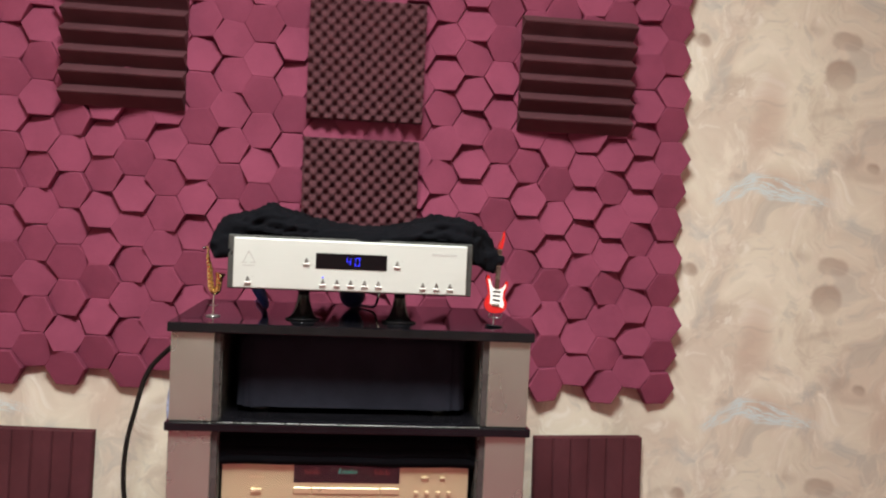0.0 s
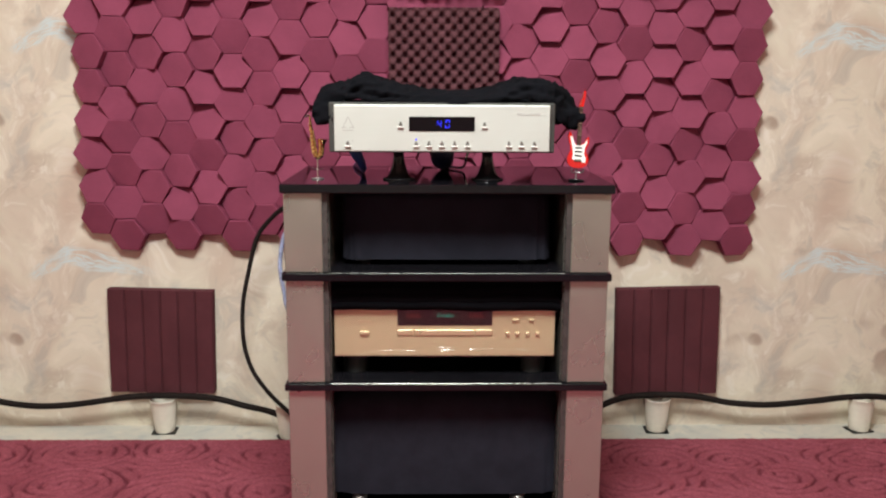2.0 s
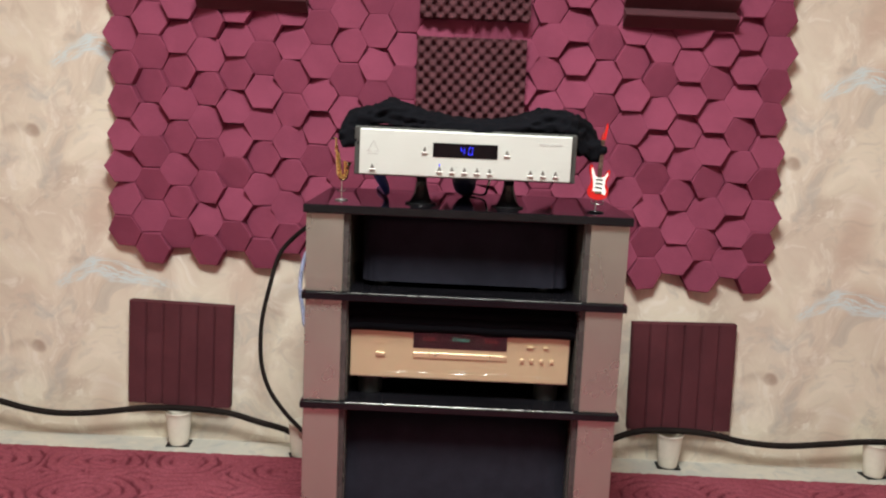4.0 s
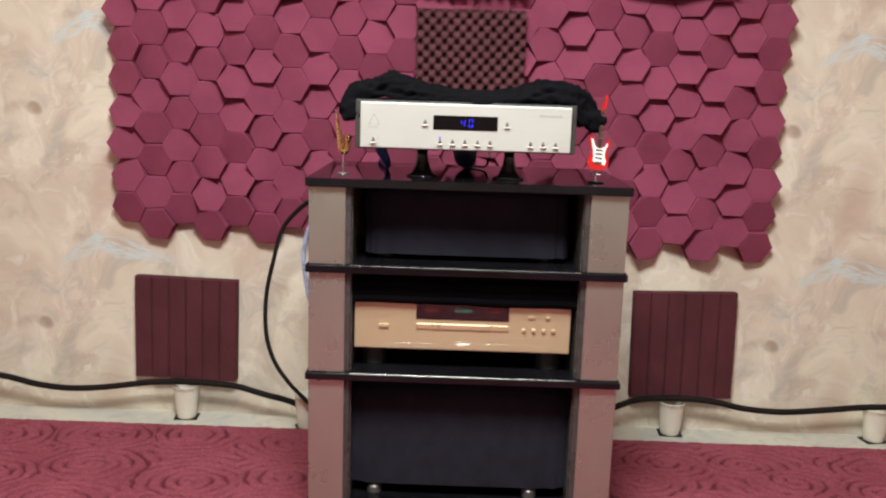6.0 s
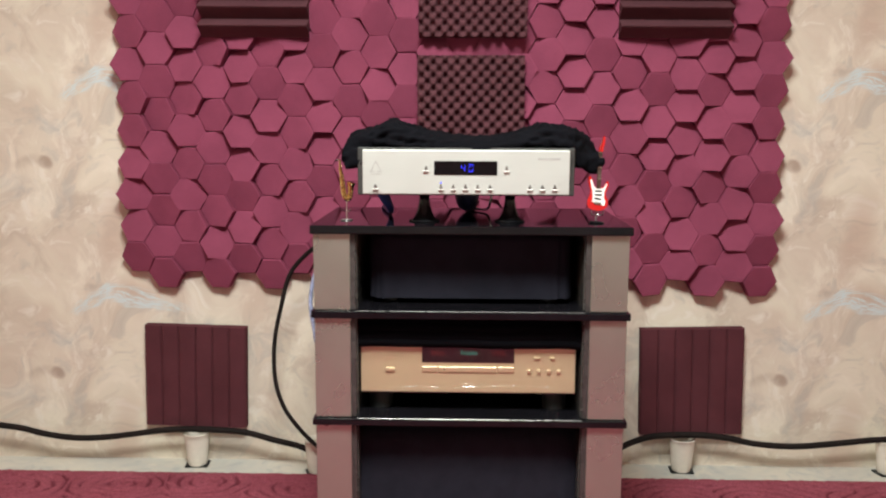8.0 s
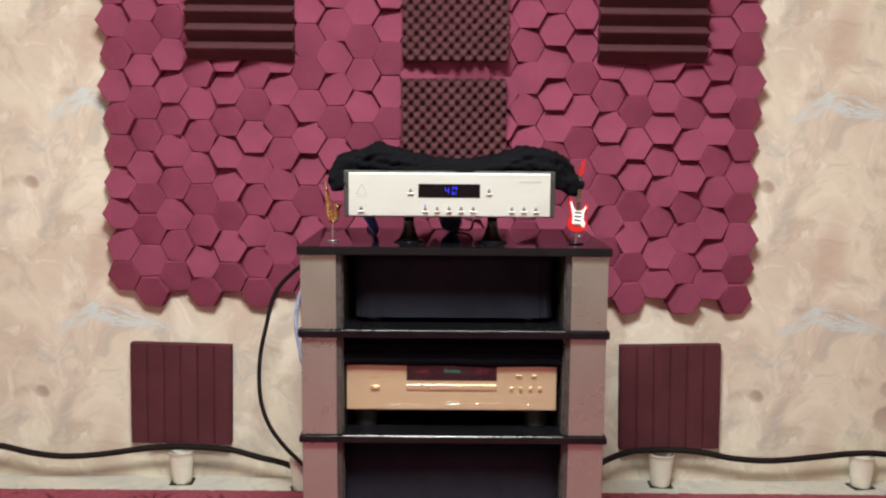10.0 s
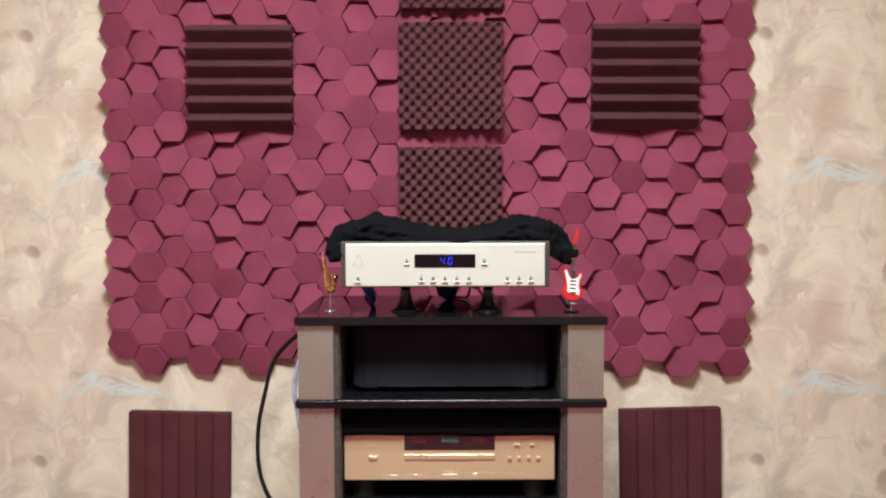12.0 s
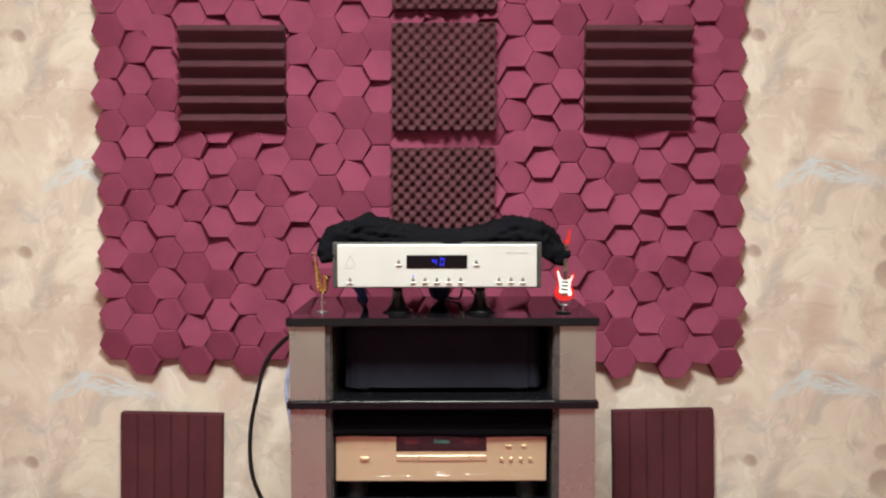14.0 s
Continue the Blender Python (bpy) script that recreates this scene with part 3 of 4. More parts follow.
def preamplifier():
    F = 1.530
    t = thing("preamplifier", "silver-fronted preamplifier showing blue digits, raised on black cones", "preamplifier", (0, 0, 0))
    x0, x1, z0, z1 = -0.1345, 0.2945, 0.8925, 0.9845
    part("case", solid(x0 - 0.0115, x1 + 0.0115, F + 0.012, F + 0.33, z0 - 0.003, z1 + 0.004, bevel=0.002), CASE, t, "charcoal metal case")
    face = part("faceplate", solid(x0, x1, F, F + 0.012, z0, z1, bevel=0.0018, segments=2), SILVER, t, "brushed silver faceplate")
    w = part("display", solid(0.014, 0.145, F - 0.0012, F + 0.002, 0.9325, 0.9615, bevel=0.0006), WINDOW, t, "black display window")
    bm = bmesh.new()
    digit(bm, 0.0695, 0.9395, 0.0085, 0.0155, "fgbc", F - 0.0014)
    digit(bm, 0.0855, 0.9395, 0.0088, 0.0155, "abcdef", F - 0.0014)
    part("digits", bm, BLUE_LED, w, "glowing blue number 40")

    def button(x, z):
        bm = bmesh.new()
        prism(bm, ((x - 0.0045, z - 0.004), (x + 0.0045, z - 0.004), (x + 0.0010, z + 0.0052), (x - 0.0010, z + 0.0052)), F - 0.0035, F + 0.001)
        b = part("button", bm, BUTTON, t)
        part("cap", solid(x - 0.0060, x + 0.0060, F - 0.0048, F - 0.001, z - 0.0070, z - 0.0040, bevel=0.0008), WHITE, b, "pale cap")
        part("mark", solid(x + 0.0085, x + 0.0100, F - 0.0006, F + 0.001, z + 0.0045, z + 0.0060), INK, b)

    part("power_led", lathe(bmesh.new(), ((0, 0), (0.0016, 0), (0.0012, 0.0012), (0, 0.0015)), (0.0285, F, 0.9165), 10, pose(0, 0, 0, 90)), BLUE_LED, t, "tiny blue light")
    for x in (0.0285, 0.0540, 0.0795, 0.1050, 0.1305, 0.2130, 0.2385, 0.2640, -0.1075):
        button(x, 0.9085)
    button(-0.0025, 0.9465)
    button(0.1640, 0.9465)
    bm = bmesh.new()
    for a, b in (((-0.1175, 0.940), (-0.1075, 0.9605)), ((-0.1075, 0.9605), (-0.0965, 0.940))):
        dx = 0.0016
        prism(bm, ((a[0], a[1]), (a[0] + dx, a[1]), (b[0] + dx, b[1]), (b[0], b[1])), F - 0.0006, F + 0.001)
    box(bm, -0.1195, -0.1095, F - 0.0006, F + 0.001, 0.9385, 0.9400)
    box(bm, -0.1040, -0.0945, F - 0.0006, F + 0.001, 0.9385, 0.9400)
    box(bm, -0.1180, -0.0960, F - 0.0006, F + 0.001, 0.9335, 0.9348)
    part("emblem", bm, INK, t, "small grey printed triangle emblem")
    part("name_bar", solid(0.2285, 0.2745, F - 0.0006, F + 0.001, 0.9650, 0.9690), INK, t, "short grey bar of lettering")
    part("print_bar", solid(-0.1165, -0.0985, F - 0.0006, F + 0.001, 0.8968, 0.8980), INK, t)
    for x, y in ((-0.009, 1.606), (0.176, 1.606)):
        part("cone_foot", lathe(bmesh.new(), ((0, 0.8295), (0.033, 0.8295), (0.034, 0.8310), (0.033, 0.8325), (0.0250, 0.8340), (0.0205, 0.841), (0.0165, 0.851), (0.0132, 0.863), (0.0112, 0.875), (0.0105, 0.8895), (0, 0.8895)), (x, y, 0), n=32), HORN, t, "glossy black flared cone foot", smooth=True)


def fold_noise(p, s):
    return 1 - abs(2 * noise.noise(p * s))


def draped_cloth():
    """A black cloth thrown over the preamplifier, bunched at both ends."""
    xs = (-0.182, -0.176, -0.166, -0.150, -0.138, -0.120, -0.082, -0.040, 0.010, 0.060, 0.110, 0.160, 0.200, 0.245, 0.290, 0.318, 0.342, 0.356, 0.366, 0.374)
    top = (0.985, 1.003, 1.015, 1.022, 1.025, 1.028, 1.046, 1.034, 1.020, 1.014, 1.011, 1.013, 1.024, 1.038, 1.036, 1.028, 1.014, 1.003, 0.992, 0.975)
    low = (0.945, 0.924, 0.914, 0.914, 0.926, 0.975, 0.975, 0.975, 0.975, 0.975, 0.975, 0.975, 0.975, 0.975, 0.966, 0.918, 0.904, 0.904, 0.914, 0.942)
    bm = bmesh.new()
    nu, nv = 150, 44

    def place(u, v):
        x = xs[0] + (xs[-1] - xs[0]) * u
        t, b = float(np.interp(x, xs, top)), float(np.interp(x, xs, low))
        end = min(1.0, 0.25 + min(u, 1 - u) / 0.03) ** 0.5
        a = math.pi * (0.02 + 0.96 * v)
        front, back = 1.546 + 0.010 * noise.noise(Vector((x * 14, 0, 0))) + 0.04 * max(0.0, min(1.0, (x - 0.30) / 0.04)), 1.545 + 0.05 + 0.24 * end
        mid, half = (front + back) / 2, (back - front) / 2
        y = mid - half * math.copysign(abs(math.cos(a)) ** 0.55, math.cos(a))
        z = b + (t - b) * abs(math.sin(a)) ** 0.45 * end + (0.5 * (t - b)) * (1 - end)
        p = Vector((x, y * 0.6, z))
        bunch = 0.35 + 0.65 * min(1.0, abs(x - 0.09) / 0.14)
        ridge = fold_noise(Vector((p.x * 0.35 + p.z * 0.9, p.y, p.z * 1.4)), 30.0) - 0.6
        ridge2 = fold_noise(Vector((p.x * 0.5 - p.z, p.y + 3, p.z * 1.5)), 60.0) - 0.6
        push = bunch * (0.0130 * ridge + 0.0080 * ridge2)
        return (x + 0.004 * noise.noise(p * 30), y - push * math.cos(a), max(z + push * math.sin(a), b - 0.004))

    sheet(bm, nu, nv, place)
    ob = part("black_cloth", bm, CLOTH, smooth=True)
    mod = ob.modifiers.new("thickness", "SOLIDIFY")
    mod.thickness = 0.003
    tagged(ob, "crumpled black cotton cloth draped over the preamplifier", "cloth")


def covered_box(name, x0, x1, y0, y1, z0, z1, round_top, seed, label):
    """A cloth cover that hangs over a component: rounded shoulders, slack sides."""
    bm = bmesh.new()
    cx, cy, hx, hy = (x0 + x1) / 2, (y0 + y1) / 2, (x1 - x0) / 2, (y1 - y0) / 2

    def outline(a, grow):
        c, s = math.cos(a), math.sin(a)
        e = 0.16
        return cx + (hx + grow) * math.copysign(abs(c) ** e, c), cy + (hy + grow) * math.copysign(abs(s) ** e, s)

    rings = []
    n = 120
    levels = [(0, z0), (0, z0 + 0.2 * (z1 - z0)), (0, z0 + 0.4 * (z1 - z0)), (0, z0 + 0.6 * (z1 - z0)), (0, z1 - round_top)]
    for k in range(1, 7):
        b = math.pi / 2 * k / 6
        levels.append((-round_top * (1 - math.cos(b)), z1 - round_top + round_top * math.sin(b)))
    for i, (g, z) in enumerate(levels):
        ring = []
        hang = 1.0 - (z - z0) / (z1 - z0)
        for j in range(n):
            a = 2 * math.pi * (j + 0.5) / n
            w = 0.0045 * hang * noise.noise(Vector((math.cos(a) * 6 + seed, math.sin(a) * 6, z * 5))) + 0.0015 * noise.noise(Vector((math.cos(a) * 20, math.sin(a) * 20 + seed, z * 20)))
            x, y = outline(a, g + w + 0.002 * hang)
            zz = z + (0.004 * noise.noise(Vector((a * 2.0, seed, 0))) if i == 0 else 0)
            ring.append(bm.verts.new((x, y, zz)))
        rings.append(ring)
    for a, b in zip(rings, rings[1:]):
        for j in range(n):
            bm.faces.new((a[j], a[(j + 1) % n], b[(j + 1) % n], b[j]))
    bm.faces.new(rings[-1])
    ob = part(name, bm, COVER, smooth=True)
    return tagged(ob, label, "dust cover")


def covered_amplifiers():
    a = thing("amplifier", "black amplifier hidden under a cover on the rack's upper shelf", "amplifier")
    part("case", solid(-0.112, 0.292, 1.612, 1.872, 0.664, 0.785, bevel=0.002), CASE, a)
    for x in (-0.085, 0.265):
        for y in (1.63, 1.85):
            part("foot", lathe(bmesh.new(), ((0, 0.6485), (0.018, 0.6485), (0.019, 0.6640), (0, 0.6640)), (x, y, 0), n=20), RUBBER, a)
    covered_box("dust_cover", -0.128, 0.311, 1.590, 1.880, 0.661, 0.805, 0.020, 2, "plain black fabric dust cover over an amplifier")
    b = thing("power_amplifier", "large black power amplifier under a cover on the lowest shelf", "amplifier")
    part("case", solid(-0.145, 0.320, 1.585, 1.876, 0.136, 0.340, bevel=0.002), CASE, b)
    for x in (-0.098, 0.252):
        for y in (1.583, 1.86):
            part("foot", lathe(bmesh.new(), ((0, 0.1145), (0.016, 0.1145), (0.017, 0.130), (0.012, 0.1365), (0, 0.1365)), (x, y, 0), n=20), BUTTON, b, "small dull metal foot")
    covered_box("dust_cover", -0.167, 0.342, 1.566, 1.884, 0.142, 0.380, 0.055, 7, "plain black fabric dust cover over a large amplifier")


def disc_player():
    F = 1.555
    t = thing("disc_player", "champagne gold disc player with its front still in clear film", "disc player")
    x0, x1, z0, z1 = -0.1445, 0.3205, 0.4590, 0.5900
    part("case", solid(x0 + 0.006, x1 - 0.006, F + 0.014, 1.872, z0 + 0.004, z1, bevel=0.002), CASE, t, "dark metal case")
    part("faceplate", solid(x0, x1, F, F + 0.014, z0, z1, bevel=0.0025, segments=2), GOLD, t, "champagne gold faceplate")
    for x in (x0 + 0.04, x1 - 0.04):
        for y in (F + 0.05, 1.86):
            part("foot", lathe(bmesh.new(), ((0, 0.4145), (0.026, 0.4145), (0.027, 0.455), (0.022, 0.4632), (0, 0.4632)), (x, y, 0), n=24), RUBBER, t)
    w = part("display", solid(-0.0115, 0.1880, F - 0.001, F + 0.003, 0.5260, 0.5800, bevel=0.0006), WINDOW, t, "smoked display window")
    bm = bmesh.new()
    for k, (dx, h) in enumerate(((0, 0.010), (0.006, 0.006), (0.011, 0.006), (0.016, 0.0055), (0.021, 0.008), (0.026, 0.0055), (0.031, 0.0055))):
        prism(bm, ((0.0720 + dx, 0.5445), (0.0745 + dx, 0.5445), (0.0765 + dx, 0.5445 + h), (0.0750 + dx, 0.5445 + h)), F - 0.0016, F - 0.0008)
    part("lettering_bar", bm, GREEN_LED, w, "dim green lettering strokes")
    bm = bmesh.new()
    for x in (0.010, 0.020, 0.030, 0.141, 0.151, 0.162):
        for dx, dz in ((0, 0), (0.0045, 0), (0, 0.005)):
            box(bm, x + dx, x + dx + 0.0014, F - 0.0015, F - 0.0008, 0.5435 + dz, 0.5475 + dz)
    part("counter_bar", bm, RED_LED, w, "dim red counter")
    part("tray", solid(0.024, 0.150, F - 0.0035, F + 0.002, 0.5055, 0.5175, bevel=0.0012), GOLD_TRIM, t, "thin disc tray door")
    part("button", solid(-0.0115, 0.0215, F - 0.0030, F + 0.002, 0.5055, 0.5175, bevel=0.0012), GOLD_TRIM, t)
    part("button", solid(0.1525, 0.1880, F - 0.0030, F + 0.002, 0.5055, 0.5175, bevel=0.0012), GOLD_TRIM, t)
    for x, z, wd, ht in ((0.2205, 0.5090, 0.008, 0.007), (0.2410, 0.5090, 0.008, 0.007), (0.2625, 0.5090, 0.008, 0.007), (0.2835, 0.5090, 0.008, 0.007),
                         (0.2365, 0.5385, 0.014, 0.004), (0.2700, 0.5385, 0.010, 0.004), (-0.0805, 0.5105, 0.020, 0.0075)):
        part("button", solid(x - wd / 2, x + wd / 2, F - 0.0045, F + 0.001, z - ht / 2, z + ht / 2, bevel=0.0008), GOLD_TRIM, t)
    part("name_bar", solid(-0.094, -0.066, F - 0.0006, F + 0.001, 0.5340, 0.5375), GOLD_TRIM, t)
    # clear film, creased along the lower edge
    m = Nodes("clear_film")
    m.tree.nodes.remove(m.bsdf)
    mixer, clear, shine = m.node("ShaderNodeMixShader"), m.node("ShaderNodeBsdfTransparent"), m.node("ShaderNodeBsdfGlossy")
    shine.inputs["Roughness"].default_value = 0.22
    mixer.inputs[0].default_value = 0.11
    m.put(mixer.inputs[1], clear.outputs[0])
    m.put(mixer.inputs[2], shine.outputs[0])
    m.put(m.tree.nodes["Material Output"].inputs[0], mixer.outputs[0])
    bm = bmesh.new()

    def place(u, v):
        x, z = x0 + 0.001 + (x1 - x0 - 0.002) * u, z0 + 0.001 + (z1 - z0 - 0.03) * v
        y = F - 0.0068
        for zc, slope, amp, a, b, s in ((0.474, 0.012, 0.0030, 0.05, 0.75, 1), (0.479, -0.030, 0.0026, 0.42, 0.98, 2), (0.468, 0.02, 0.0022, 0.0, 0.5, 3), (0.486, 0.05, 0.0018, 0.55, 0.9, 4), (0.540, 0.15, 0.0016, 0.04, 0.24, 5), (0.530, -0.2, 0.0014, 0.08, 0.22, 6)):
            here = min(1.0, max(0.0, min(u - a, b - u) / 0.06))
            line = zc + slope * (u - 0.5) * 0.46 + 0.0030 * noise.noise(Vector((u * 9, s, 0))) + 0.0014 * noise.noise(Vector((u * 38, s, 4)))
            y -= 0.55 * amp * here * (0.6 + 0.8 * noise.noise(Vector((u * 11, s * 3, 1)))) * math.exp(-((z - line) / 0.0011) ** 2)
        return (x, y + 0.0006 * noise.noise(Vector((u * 8, v * 4, 2))), z)

    sheet(bm, 200, 170, place)
    film = part("film", bm, m.mat, t, "wrinkled clear protective film", smooth=True)
    film.visible_shadow = False


def player_cloth():
    """A folded black cloth on the disc player that hangs a little over its front."""
    bm = bmesh.new()
    x0, x1 = -0.152, 0.330
    section = ((1.551, 0.5655), (1.5475, 0.575), (1.549, 0.590), (1.558, 0.607), (1.580, 0.6155), (1.70, 0.618), (1.84, 0.612), (1.876, 0.604), (1.882, 0.575))
    path = smooth_path([(0, y, z) for y, z in section], 6)
    nv = len(path) - 1

    def place(u, v):
        p = path[round(v * nv)]
        x = x0 + (x1 - x0) * u
        edge = min(1.0, min(u, 1 - u) / 0.035)
        hang = max(0.0, 1 - v / 0.25)
        drop = 0.0035 * noise.noise(Vector((x * 9, 1, 0))) * hang - 0.004 * (u - 0.4) * hang
        wob = 0.0030 * (fold_noise(Vector((x, p.y, p.z * 3)), 14) - 0.6)
        z = p.z + drop + wob * (1 - hang) - (1 - edge) ** 2 * 0.012 * (1 - hang)
        return (x + 0.003 * noise.noise(Vector((u * 3, p.z * 60, 4))), p.y - 0.002 * wob - 0.0016 * math.sin(p.z * 420), z)

    sheet(bm, 120, nv, place)
    # the ends hang down beside the case
    ob = part("folded_cloth", bm, CLOTH, smooth=True)
    mod = ob.modifiers.new("thickness", "SOLIDIFY")
    mod.thickness, mod.offset = 0.007, 1.0
    tagged(ob, "folded black cloth lying over the disc player", "cloth")


# ---- figures on the rack ----
def saxophone():
    t = thing("saxophone_figurine", "tiny polished gold saxophone on a wire stand", "figurine", (-0.181, 1.603, 0.8292))
    part("body", tube(bmesh.new(), ((-0.0100, 0, 0.118), (-0.0080, 0, 0.100), (-0.0055, 0, 0.076), (-0.0025, 0, 0.056), (0.0030, 0, 0.047), (0.0090, 0, 0.049), (0.0115, 0, 0.059), (0.0122, 0, 0.073), (0.0140, 0, 0.082)),
                      (0.0026, 0.0034, 0.0046, 0.0056, 0.0060, 0.0060, 0.0060, 0.0070, 0.0100), n=14), BRASS, t, smooth=True)
    part("neck", tube(bmesh.new(), ((-0.0100, 0, 0.118), (-0.0106, 0, 0.124), (-0.0098, 0, 0.128), (-0.0124, 0, 0.1305), (-0.0160, -0.002, 0.130)), (0.0020, 0.0019, 0.0018, 0.0017, 0.0016)), BRASS, t, smooth=True)
    part("mouthpiece", tube(bmesh.new(), ((-0.0150, -0.002, 0.1305), (-0.0180, -0.003, 0.1295), (-0.0205, -0.004, 0.128)), (0.0021, 0.0020, 0.0012)), HORN, t, smooth=True)
    for k in range(8):
        part("key", lathe(bmesh.new(), ((0, 0), (0.0032, 0), (0.0032, 0.0016), (0, 0.0024)), (-0.0030 - 0.0010 * k, -0.0052 + 0.0003 * k, 0.056 + 0.0078 * k), 10, pose(0, 0, 0, 90, 0, 14 * (k % 3 - 1))), BRASS, t)
    for k in range(3):
        part("key", lathe(bmesh.new(), ((0, 0), (0.0036, 0), (0.0036, 0.0016), (0, 0.0024)), (0.0105 + 0.0006 * k, -0.0062, 0.050 + 0.0085 * k), 10, pose(0, 0, 0, 90, 0, 18)), BRASS, t)
    for k in range(2):
        part("key_rod", tube(bmesh.new(), ((0.0035 - 0.0025 * k, -0.005, 0.052), (0.0010 - 0.0025 * k, -0.006, 0.075), (-0.0030 - 0.0025 * k, -0.005, 0.102)), 0.0008, 6), BRASS, t)
    s = part("stand", lathe(bmesh.new(), ((0, 0), (0.013, 0), (0.0135, 0.0015), (0.006, 0.003), (0, 0.003)), (0.003, 0, 0), 24), BUTTON, t, "thin wire stand", smooth=True)
    part("rod", tube(bmesh.new(), ((0.003, 0, 0.002), (0.003, 0.001, 0.022), (0.003, 0.002, 0.045)), 0.0011, 8), CHROME, s)
    for sx in (-1, 1):
        part("prong", tube(bmesh.new(), ((0.003, 0, 0.021), (0.003 + 0.006 * sx, -0.002, 0.020), (0.003 + 0.010 * sx, -0.005, 0.024)), 0.0009, 8), CHROME, s)


def guitar():
    t = thing("guitar_figurine", "miniature red electric guitar with a white pickguard on a small stand", "figurine", (0.360, 1.588, 0.8292))
    t.rotation_euler = (radians(-4), radians(2.5), 0)
    outline = ((0, 0.026), (0.010, 0.0275), (0.0185, 0.033), (0.022, 0.042), (0.0205, 0.052), (0.0165, 0.059), (0.0170, 0.067), (0.0205, 0.076), (0.0215, 0.086), (0.0185, 0.0905), (0.0150, 0.086), (0.0115, 0.079), (0.0055, 0.076),
               (-0.0055, 0.076), (-0.0095, 0.079), (-0.0125, 0.089), (-0.0175, 0.099), (-0.0215, 0.0985), (-0.0225, 0.090), (-0.0205, 0.080), (-0.0170, 0.069), (-0.0165, 0.061), (-0.0200, 0.053), (-0.0225, 0.043), (-0.0190, 0.033), (-0.010, 0.0275))
    pts = [(p.x, p.z) for p in smooth_path([(x, 0, z) for x, z in outline] + [(0, 0, 0.026)], 3)][:-1]
    bm = bmesh.new()
    prism(bm, pts, -0.0050, 0.0050)
    part("body", bm, RED, t, "glossy red body")
    bm = bmesh.new()
    guard = ((-0.012, 0.044), (0.003, 0.041), (0.0145, 0.037), (0.0165, 0.045), (0.0125, 0.055), (0.0130, 0.068), (0.0175, 0.080), (0.0165, 0.085), (0.0110, 0.076), (0.0050, 0.0735), (-0.0050, 0.0735), (-0.0095, 0.078), (-0.0150, 0.092), (-0.0185, 0.091), (-0.0155, 0.078), (-0.0125, 0.066), (-0.0110, 0.055))
    prism(bm, guard, -0.0062, -0.0049)
    g = part("pickguard", bm, WHITE, t, "white pickguard")
    for z, a in ((0.0515, 8), (0.060, 0), (0.068, 0)):
        bm = solid(-0.0075, 0.0075, -0.0075, -0.0060, -0.0014, 0.0014, bevel=0.0004)
        bmesh.ops.transform(bm, matrix=pose(0, 0, z, 0, a, 0), verts=bm.verts)
        part("pickup", bm, HORN, g)
    part("bridge", solid(-0.0075, 0.0075, -0.0080, -0.0050, 0.040, 0.0445, bevel=0.0006), CHROME, t)
    n = part("neck", solid(-0.0042, 0.0042, -0.0078, -0.0015, 0.073, 0.152, bevel=0.0008), WOOD, t, "dark fretted neck")
    for k in range(12):
        z = 0.149 - 0.070 * (1 - 0.86 ** k)
        part("fret", solid(-0.0043, 0.0043, -0.0083, -0.0070, z, z + 0.0008), CHROME, n)
    bm = bmesh.new()
    prism(bm, ((-0.0042, 0.150), (0.0042, 0.150), (0.0060, 0.157), (0.0075, 0.166), (0.0085, 0.180), (0.0060, 0.187), (0.0035, 0.183), (0.0015, 0.172), (-0.0035, 0.160)), -0.0050, -0.0005)
    h = part("headstock", bm, RED, t, "red headstock")
    for k in range(6):
        part("tuner", lathe(bmesh.new(), ((0, 0), (0.0010, 0), (0.0010, 0.003), (0, 0.003)), (-0.0015 + 0.0008 * k, -0.0045, 0.157 + 0.0043 * k), 8, pose(0, 0, 0, 90)), CHROME, h)
    s = part("stand", lathe(bmesh.new(), ((0, 0.0005), (0.017, 0.0005), (0.0175, 0.0025), (0.007, 0.004), (0, 0.004)), (0, 0, 0), 24), HORN, t, "small dark round stand", smooth=True)
    part("rod", tube(bmesh.new(), ((0, 0.004, 0.003), (0, 0.006, 0.020), (0, 0.0065, 0.040)), 0.0013, 8), BUTTON, s)
    for sx in (-1, 1):
        part("prong", tube(bmesh.new(), ((0, 0.004, 0.018), (0.009 * sx, 0.001, 0.017), (0.012 * sx, -0.008, 0.020), (0.012 * sx, -0.010, 0.025)), 0.0011, 8), BUTTON, s)


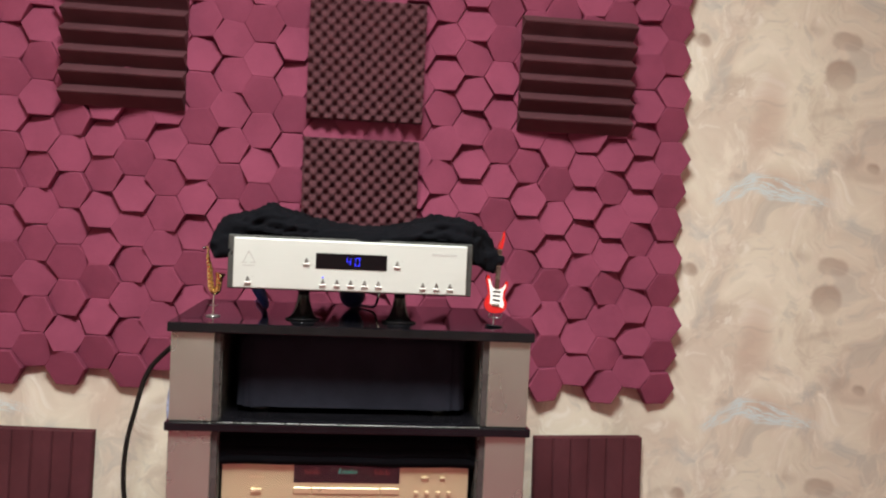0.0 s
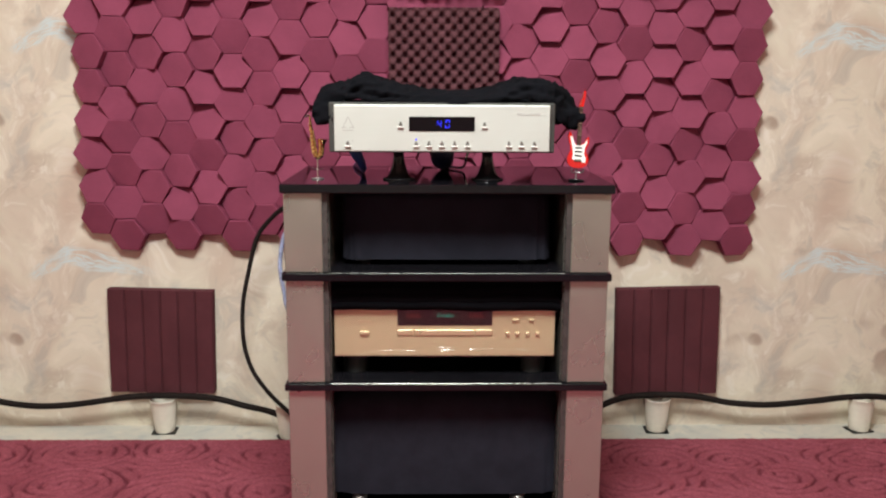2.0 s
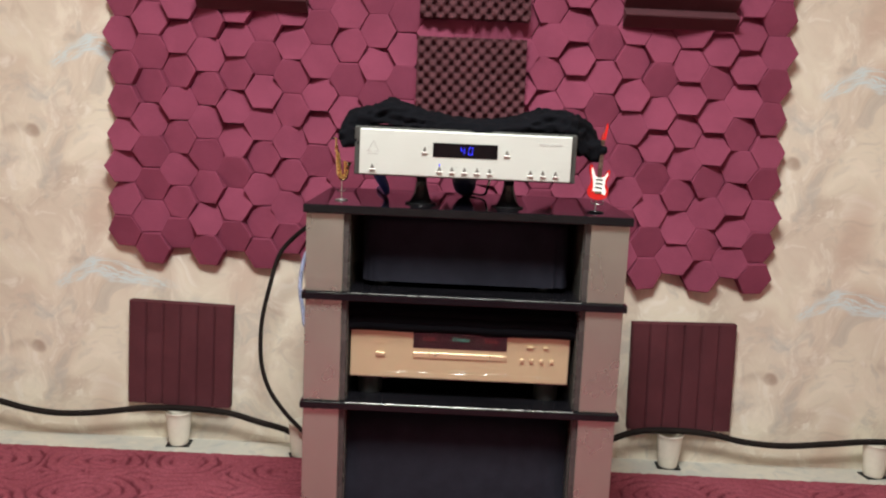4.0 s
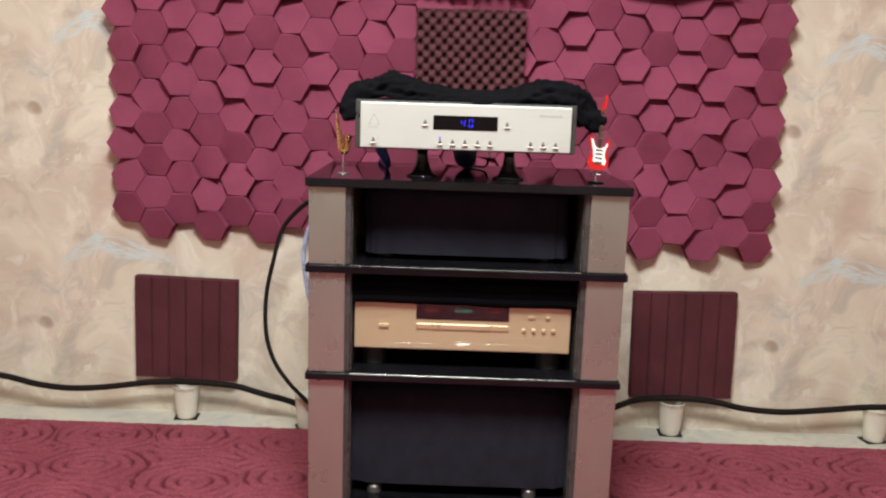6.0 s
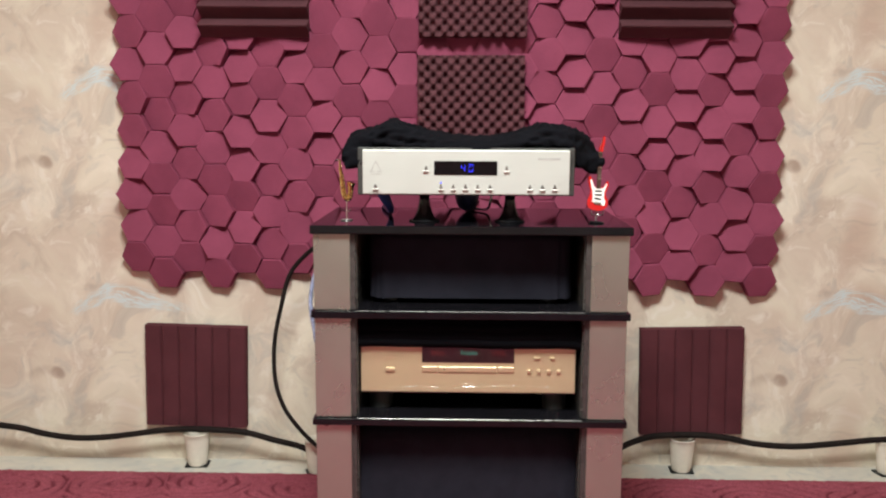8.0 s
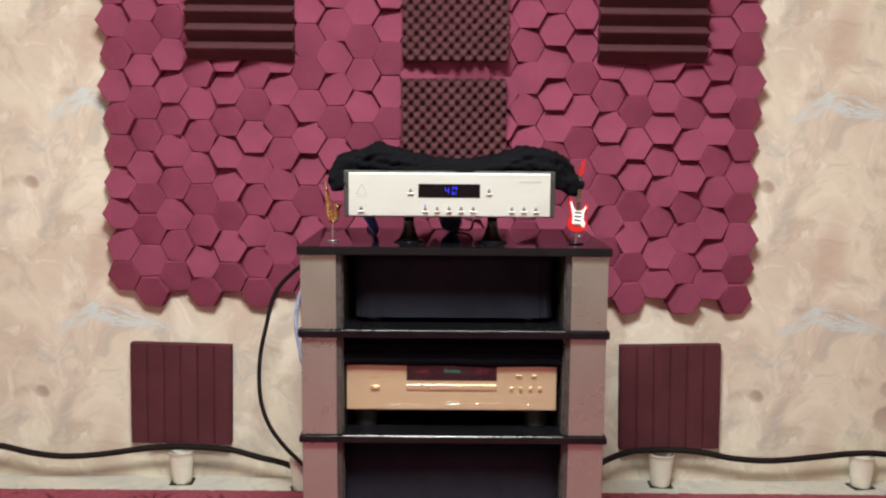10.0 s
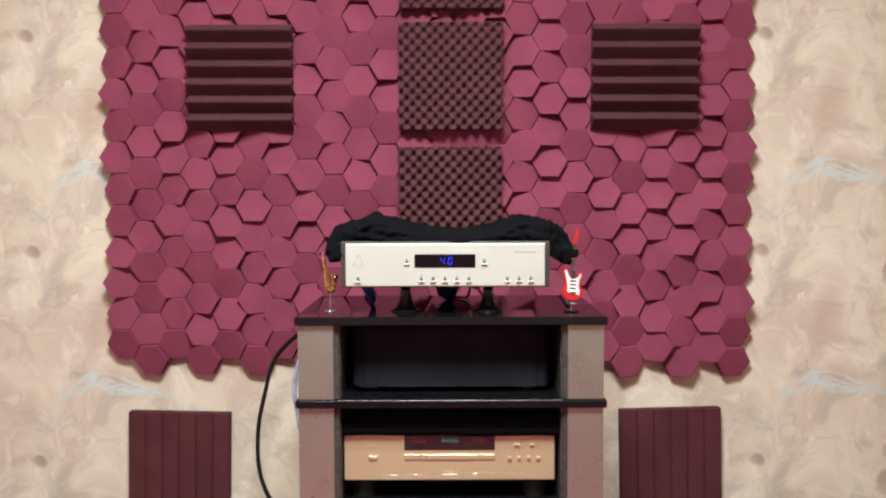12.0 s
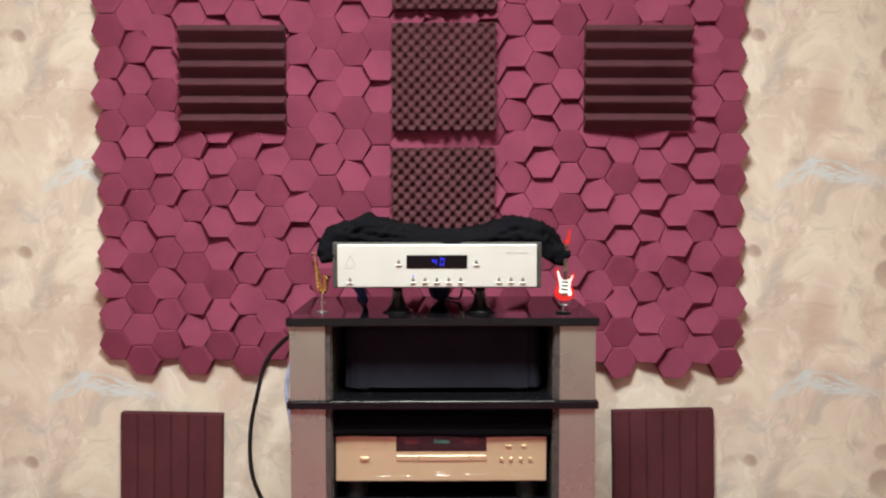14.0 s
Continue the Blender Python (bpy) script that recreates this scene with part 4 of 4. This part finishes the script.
# ---- cables and cups ----
def cup(x, y, turn):
    t = thing("plastic_cup", "white disposable plastic cup holding a cable off the floor", "cup", (x, y, 0), "cups under the cable")
    wall = ((0, 0.004), (0.0275, 0.004), (0.0285, 0.006), (0.0320, 0.040), (0.0365, 0.085), (0.0375, 0.100), (0.0392, 0.1015), (0.0395, 0.1040), (0.0378, 0.1050),
            (0.0366, 0.1025), (0.0350, 0.085), (0.0306, 0.040), (0.0272, 0.009), (0, 0.0085))
    part("body", lathe(bmesh.new(), wall, n=40), CUP, t, smooth=True)
    bm = bmesh.new()
    s = 0.036
    pad = [(s * math.cos(math.pi / 4 + math.pi / 2 * k) * 1.35, s * math.sin(math.pi / 4 + math.pi / 2 * k)) for k in range(4)]
    a = [bm.verts.new((px, py, 0.0006)) for px, py in pad]
    b = [bm.verts.new((px, py, 0.0038)) for px, py in pad]
    bm.faces.new(a)
    bm.faces.new(b)
    for k in range(4):
        bm.faces.new((a[k], a[(k + 1) % 4], b[(k + 1) % 4], b[k]))
    part("pad", bm, RUBBER, t, "thin black rubber pad")
    t.rotation_euler = (0, 0, radians(turn))
    return t


def cables():
    cup(-0.732, 2.252, 4)
    cup(0.742, 2.254, -3)
    cup(1.360, 2.254, 10)
    cup(-0.354, 2.205, 20)
    y = 2.236
    left = ((-2.25, 0.020), (-1.95, 0.030), (-1.70, 0.090), (-1.50, 0.130), (-1.36, 0.126), (-1.272, 0.117), (-1.185, 0.097), (-1.098, 0.087), (-1.01, 0.090), (-0.922, 0.101), (-0.835, 0.114), (-0.748, 0.1190), (-0.661, 0.1175), (-0.574, 0.110), (-0.488, 0.087), (-0.401, 0.064), (-0.30, 0.034), (-0.16, 0.020))
    ob = part("power_cable", tube(bmesh.new(), [(x, y - (0.05 if x > -0.35 else 0), z) for x, z in left], 0.0092, 12), CABLE, smooth=True)
    tagged(ob, "thick black power cable resting on plastic cups", "cable", "floor cables")
    right = ((0.30, 0.022), (0.45, 0.044), (0.573, 0.086), (0.638, 0.110), (0.705, 0.1175), (0.789, 0.1185), (0.874, 0.110), (0.960, 0.093), (1.077, 0.087), (1.209, 0.099), (1.307, 0.110), (1.40, 0.112), (1.52, 0.095), (1.70, 0.060), (1.95, 0.020), (2.45, 0.014))
    ob = part("power_cable", tube(bmesh.new(), [(x, y + 0.004 - (0.05 if x < 0.5 else 0), z) for x, z in right], 0.0092, 12), CABLE, smooth=True)
    tagged(ob, "thick black power cable resting on plastic cups", "cable", "floor cables")
    loop = ((-0.24, 1.99, 0.760), (-0.31, 2.08, 0.715), (-0.370, 2.13, 0.668), (-0.418, 2.15, 0.608), (-0.444, 2.15, 0.514), (-0.462, 2.15, 0.430), (-0.467, 2.15, 0.350), (-0.461, 2.15, 0.281), (-0.440, 2.15, 0.218), (-0.405, 2.15, 0.165), (-0.362, 2.15, 0.118), (-0.30, 2.14, 0.070), (-0.20, 2.12, 0.030))
    ob = part("hanging_cable", tube(bmesh.new(), loop, 0.0062, 12), CABLE, smooth=True)
    tagged(ob, "black cable hanging in a loop behind the rack", "cable")
    blue = ((-0.255, 1.945, 0.690), (-0.300, 1.960, 0.665), (-0.318, 1.965, 0.625), (-0.325, 1.965, 0.565), (-0.316, 1.962, 0.500), (-0.300, 1.955, 0.450), (-0.22, 1.94, 0.420))
    ob = part("signal_cable", tube(bmesh.new(), blue, 0.0055, 10), PALE_BLUE, smooth=True)
    tagged(ob, "pale blue braided signal cable behind the rack", "cable")
    drop = ((-0.112, 1.700, 0.905), (-0.110, 1.690, 0.890), (-0.102, 1.688, 0.872), (-0.092, 1.692, 0.852), (-0.090, 1.705, 0.8400), (-0.098, 1.760, 0.8355), (-0.118, 1.860, 0.8355), (-0.130, 1.930, 0.815))
    ob = part("interconnect_cable", tube(bmesh.new(), drop, (0.013, 0.014, 0.012, 0.009, 0.0062, 0.0060, 0.006, 0.006), 12), BLUE, smooth=True)
    tagged(ob, "blue interconnect cable hanging from the preamplifier", "cable")
    plug = ((0.083, 1.780, 0.886), (0.083, 1.782, 0.880), (0.084, 1.785, 0.870), (0.085, 1.790, 0.857), (0.088, 1.83, 0.8440), (0.095, 1.90, 0.8395), (0.11, 1.95, 0.800))
    ob = part("interconnect_cable", tube(bmesh.new(), plug, (0.024, 0.027, 0.029, 0.026, 0.014, 0.009, 0.008), 14), NAVY, smooth=True)
    tagged(ob, "dark blue interconnect cable with a fat plug", "cable")
    wire = ((0.150, 1.84, 0.905), (0.147, 1.80, 0.885), (0.141, 1.79, 0.862), (0.134, 1.80, 0.838), (0.115, 1.83, 0.8335), (0.085, 1.87, 0.8335), (0.060, 1.925, 0.8250))
    ob = part("thin_cable", tube(bmesh.new(), wire, 0.0030, 8), CHROME, smooth=True)
    tagged(ob, "thin silver cable hanging from the preamplifier", "cable")


room()
ceiling_lamp()
audio_rack()
preamplifier()
draped_cloth()
covered_amplifiers()
disc_player()
player_cloth()
saxophone()
guitar()
cables()
foam_panels()
carpet()
hexagon_tiles()
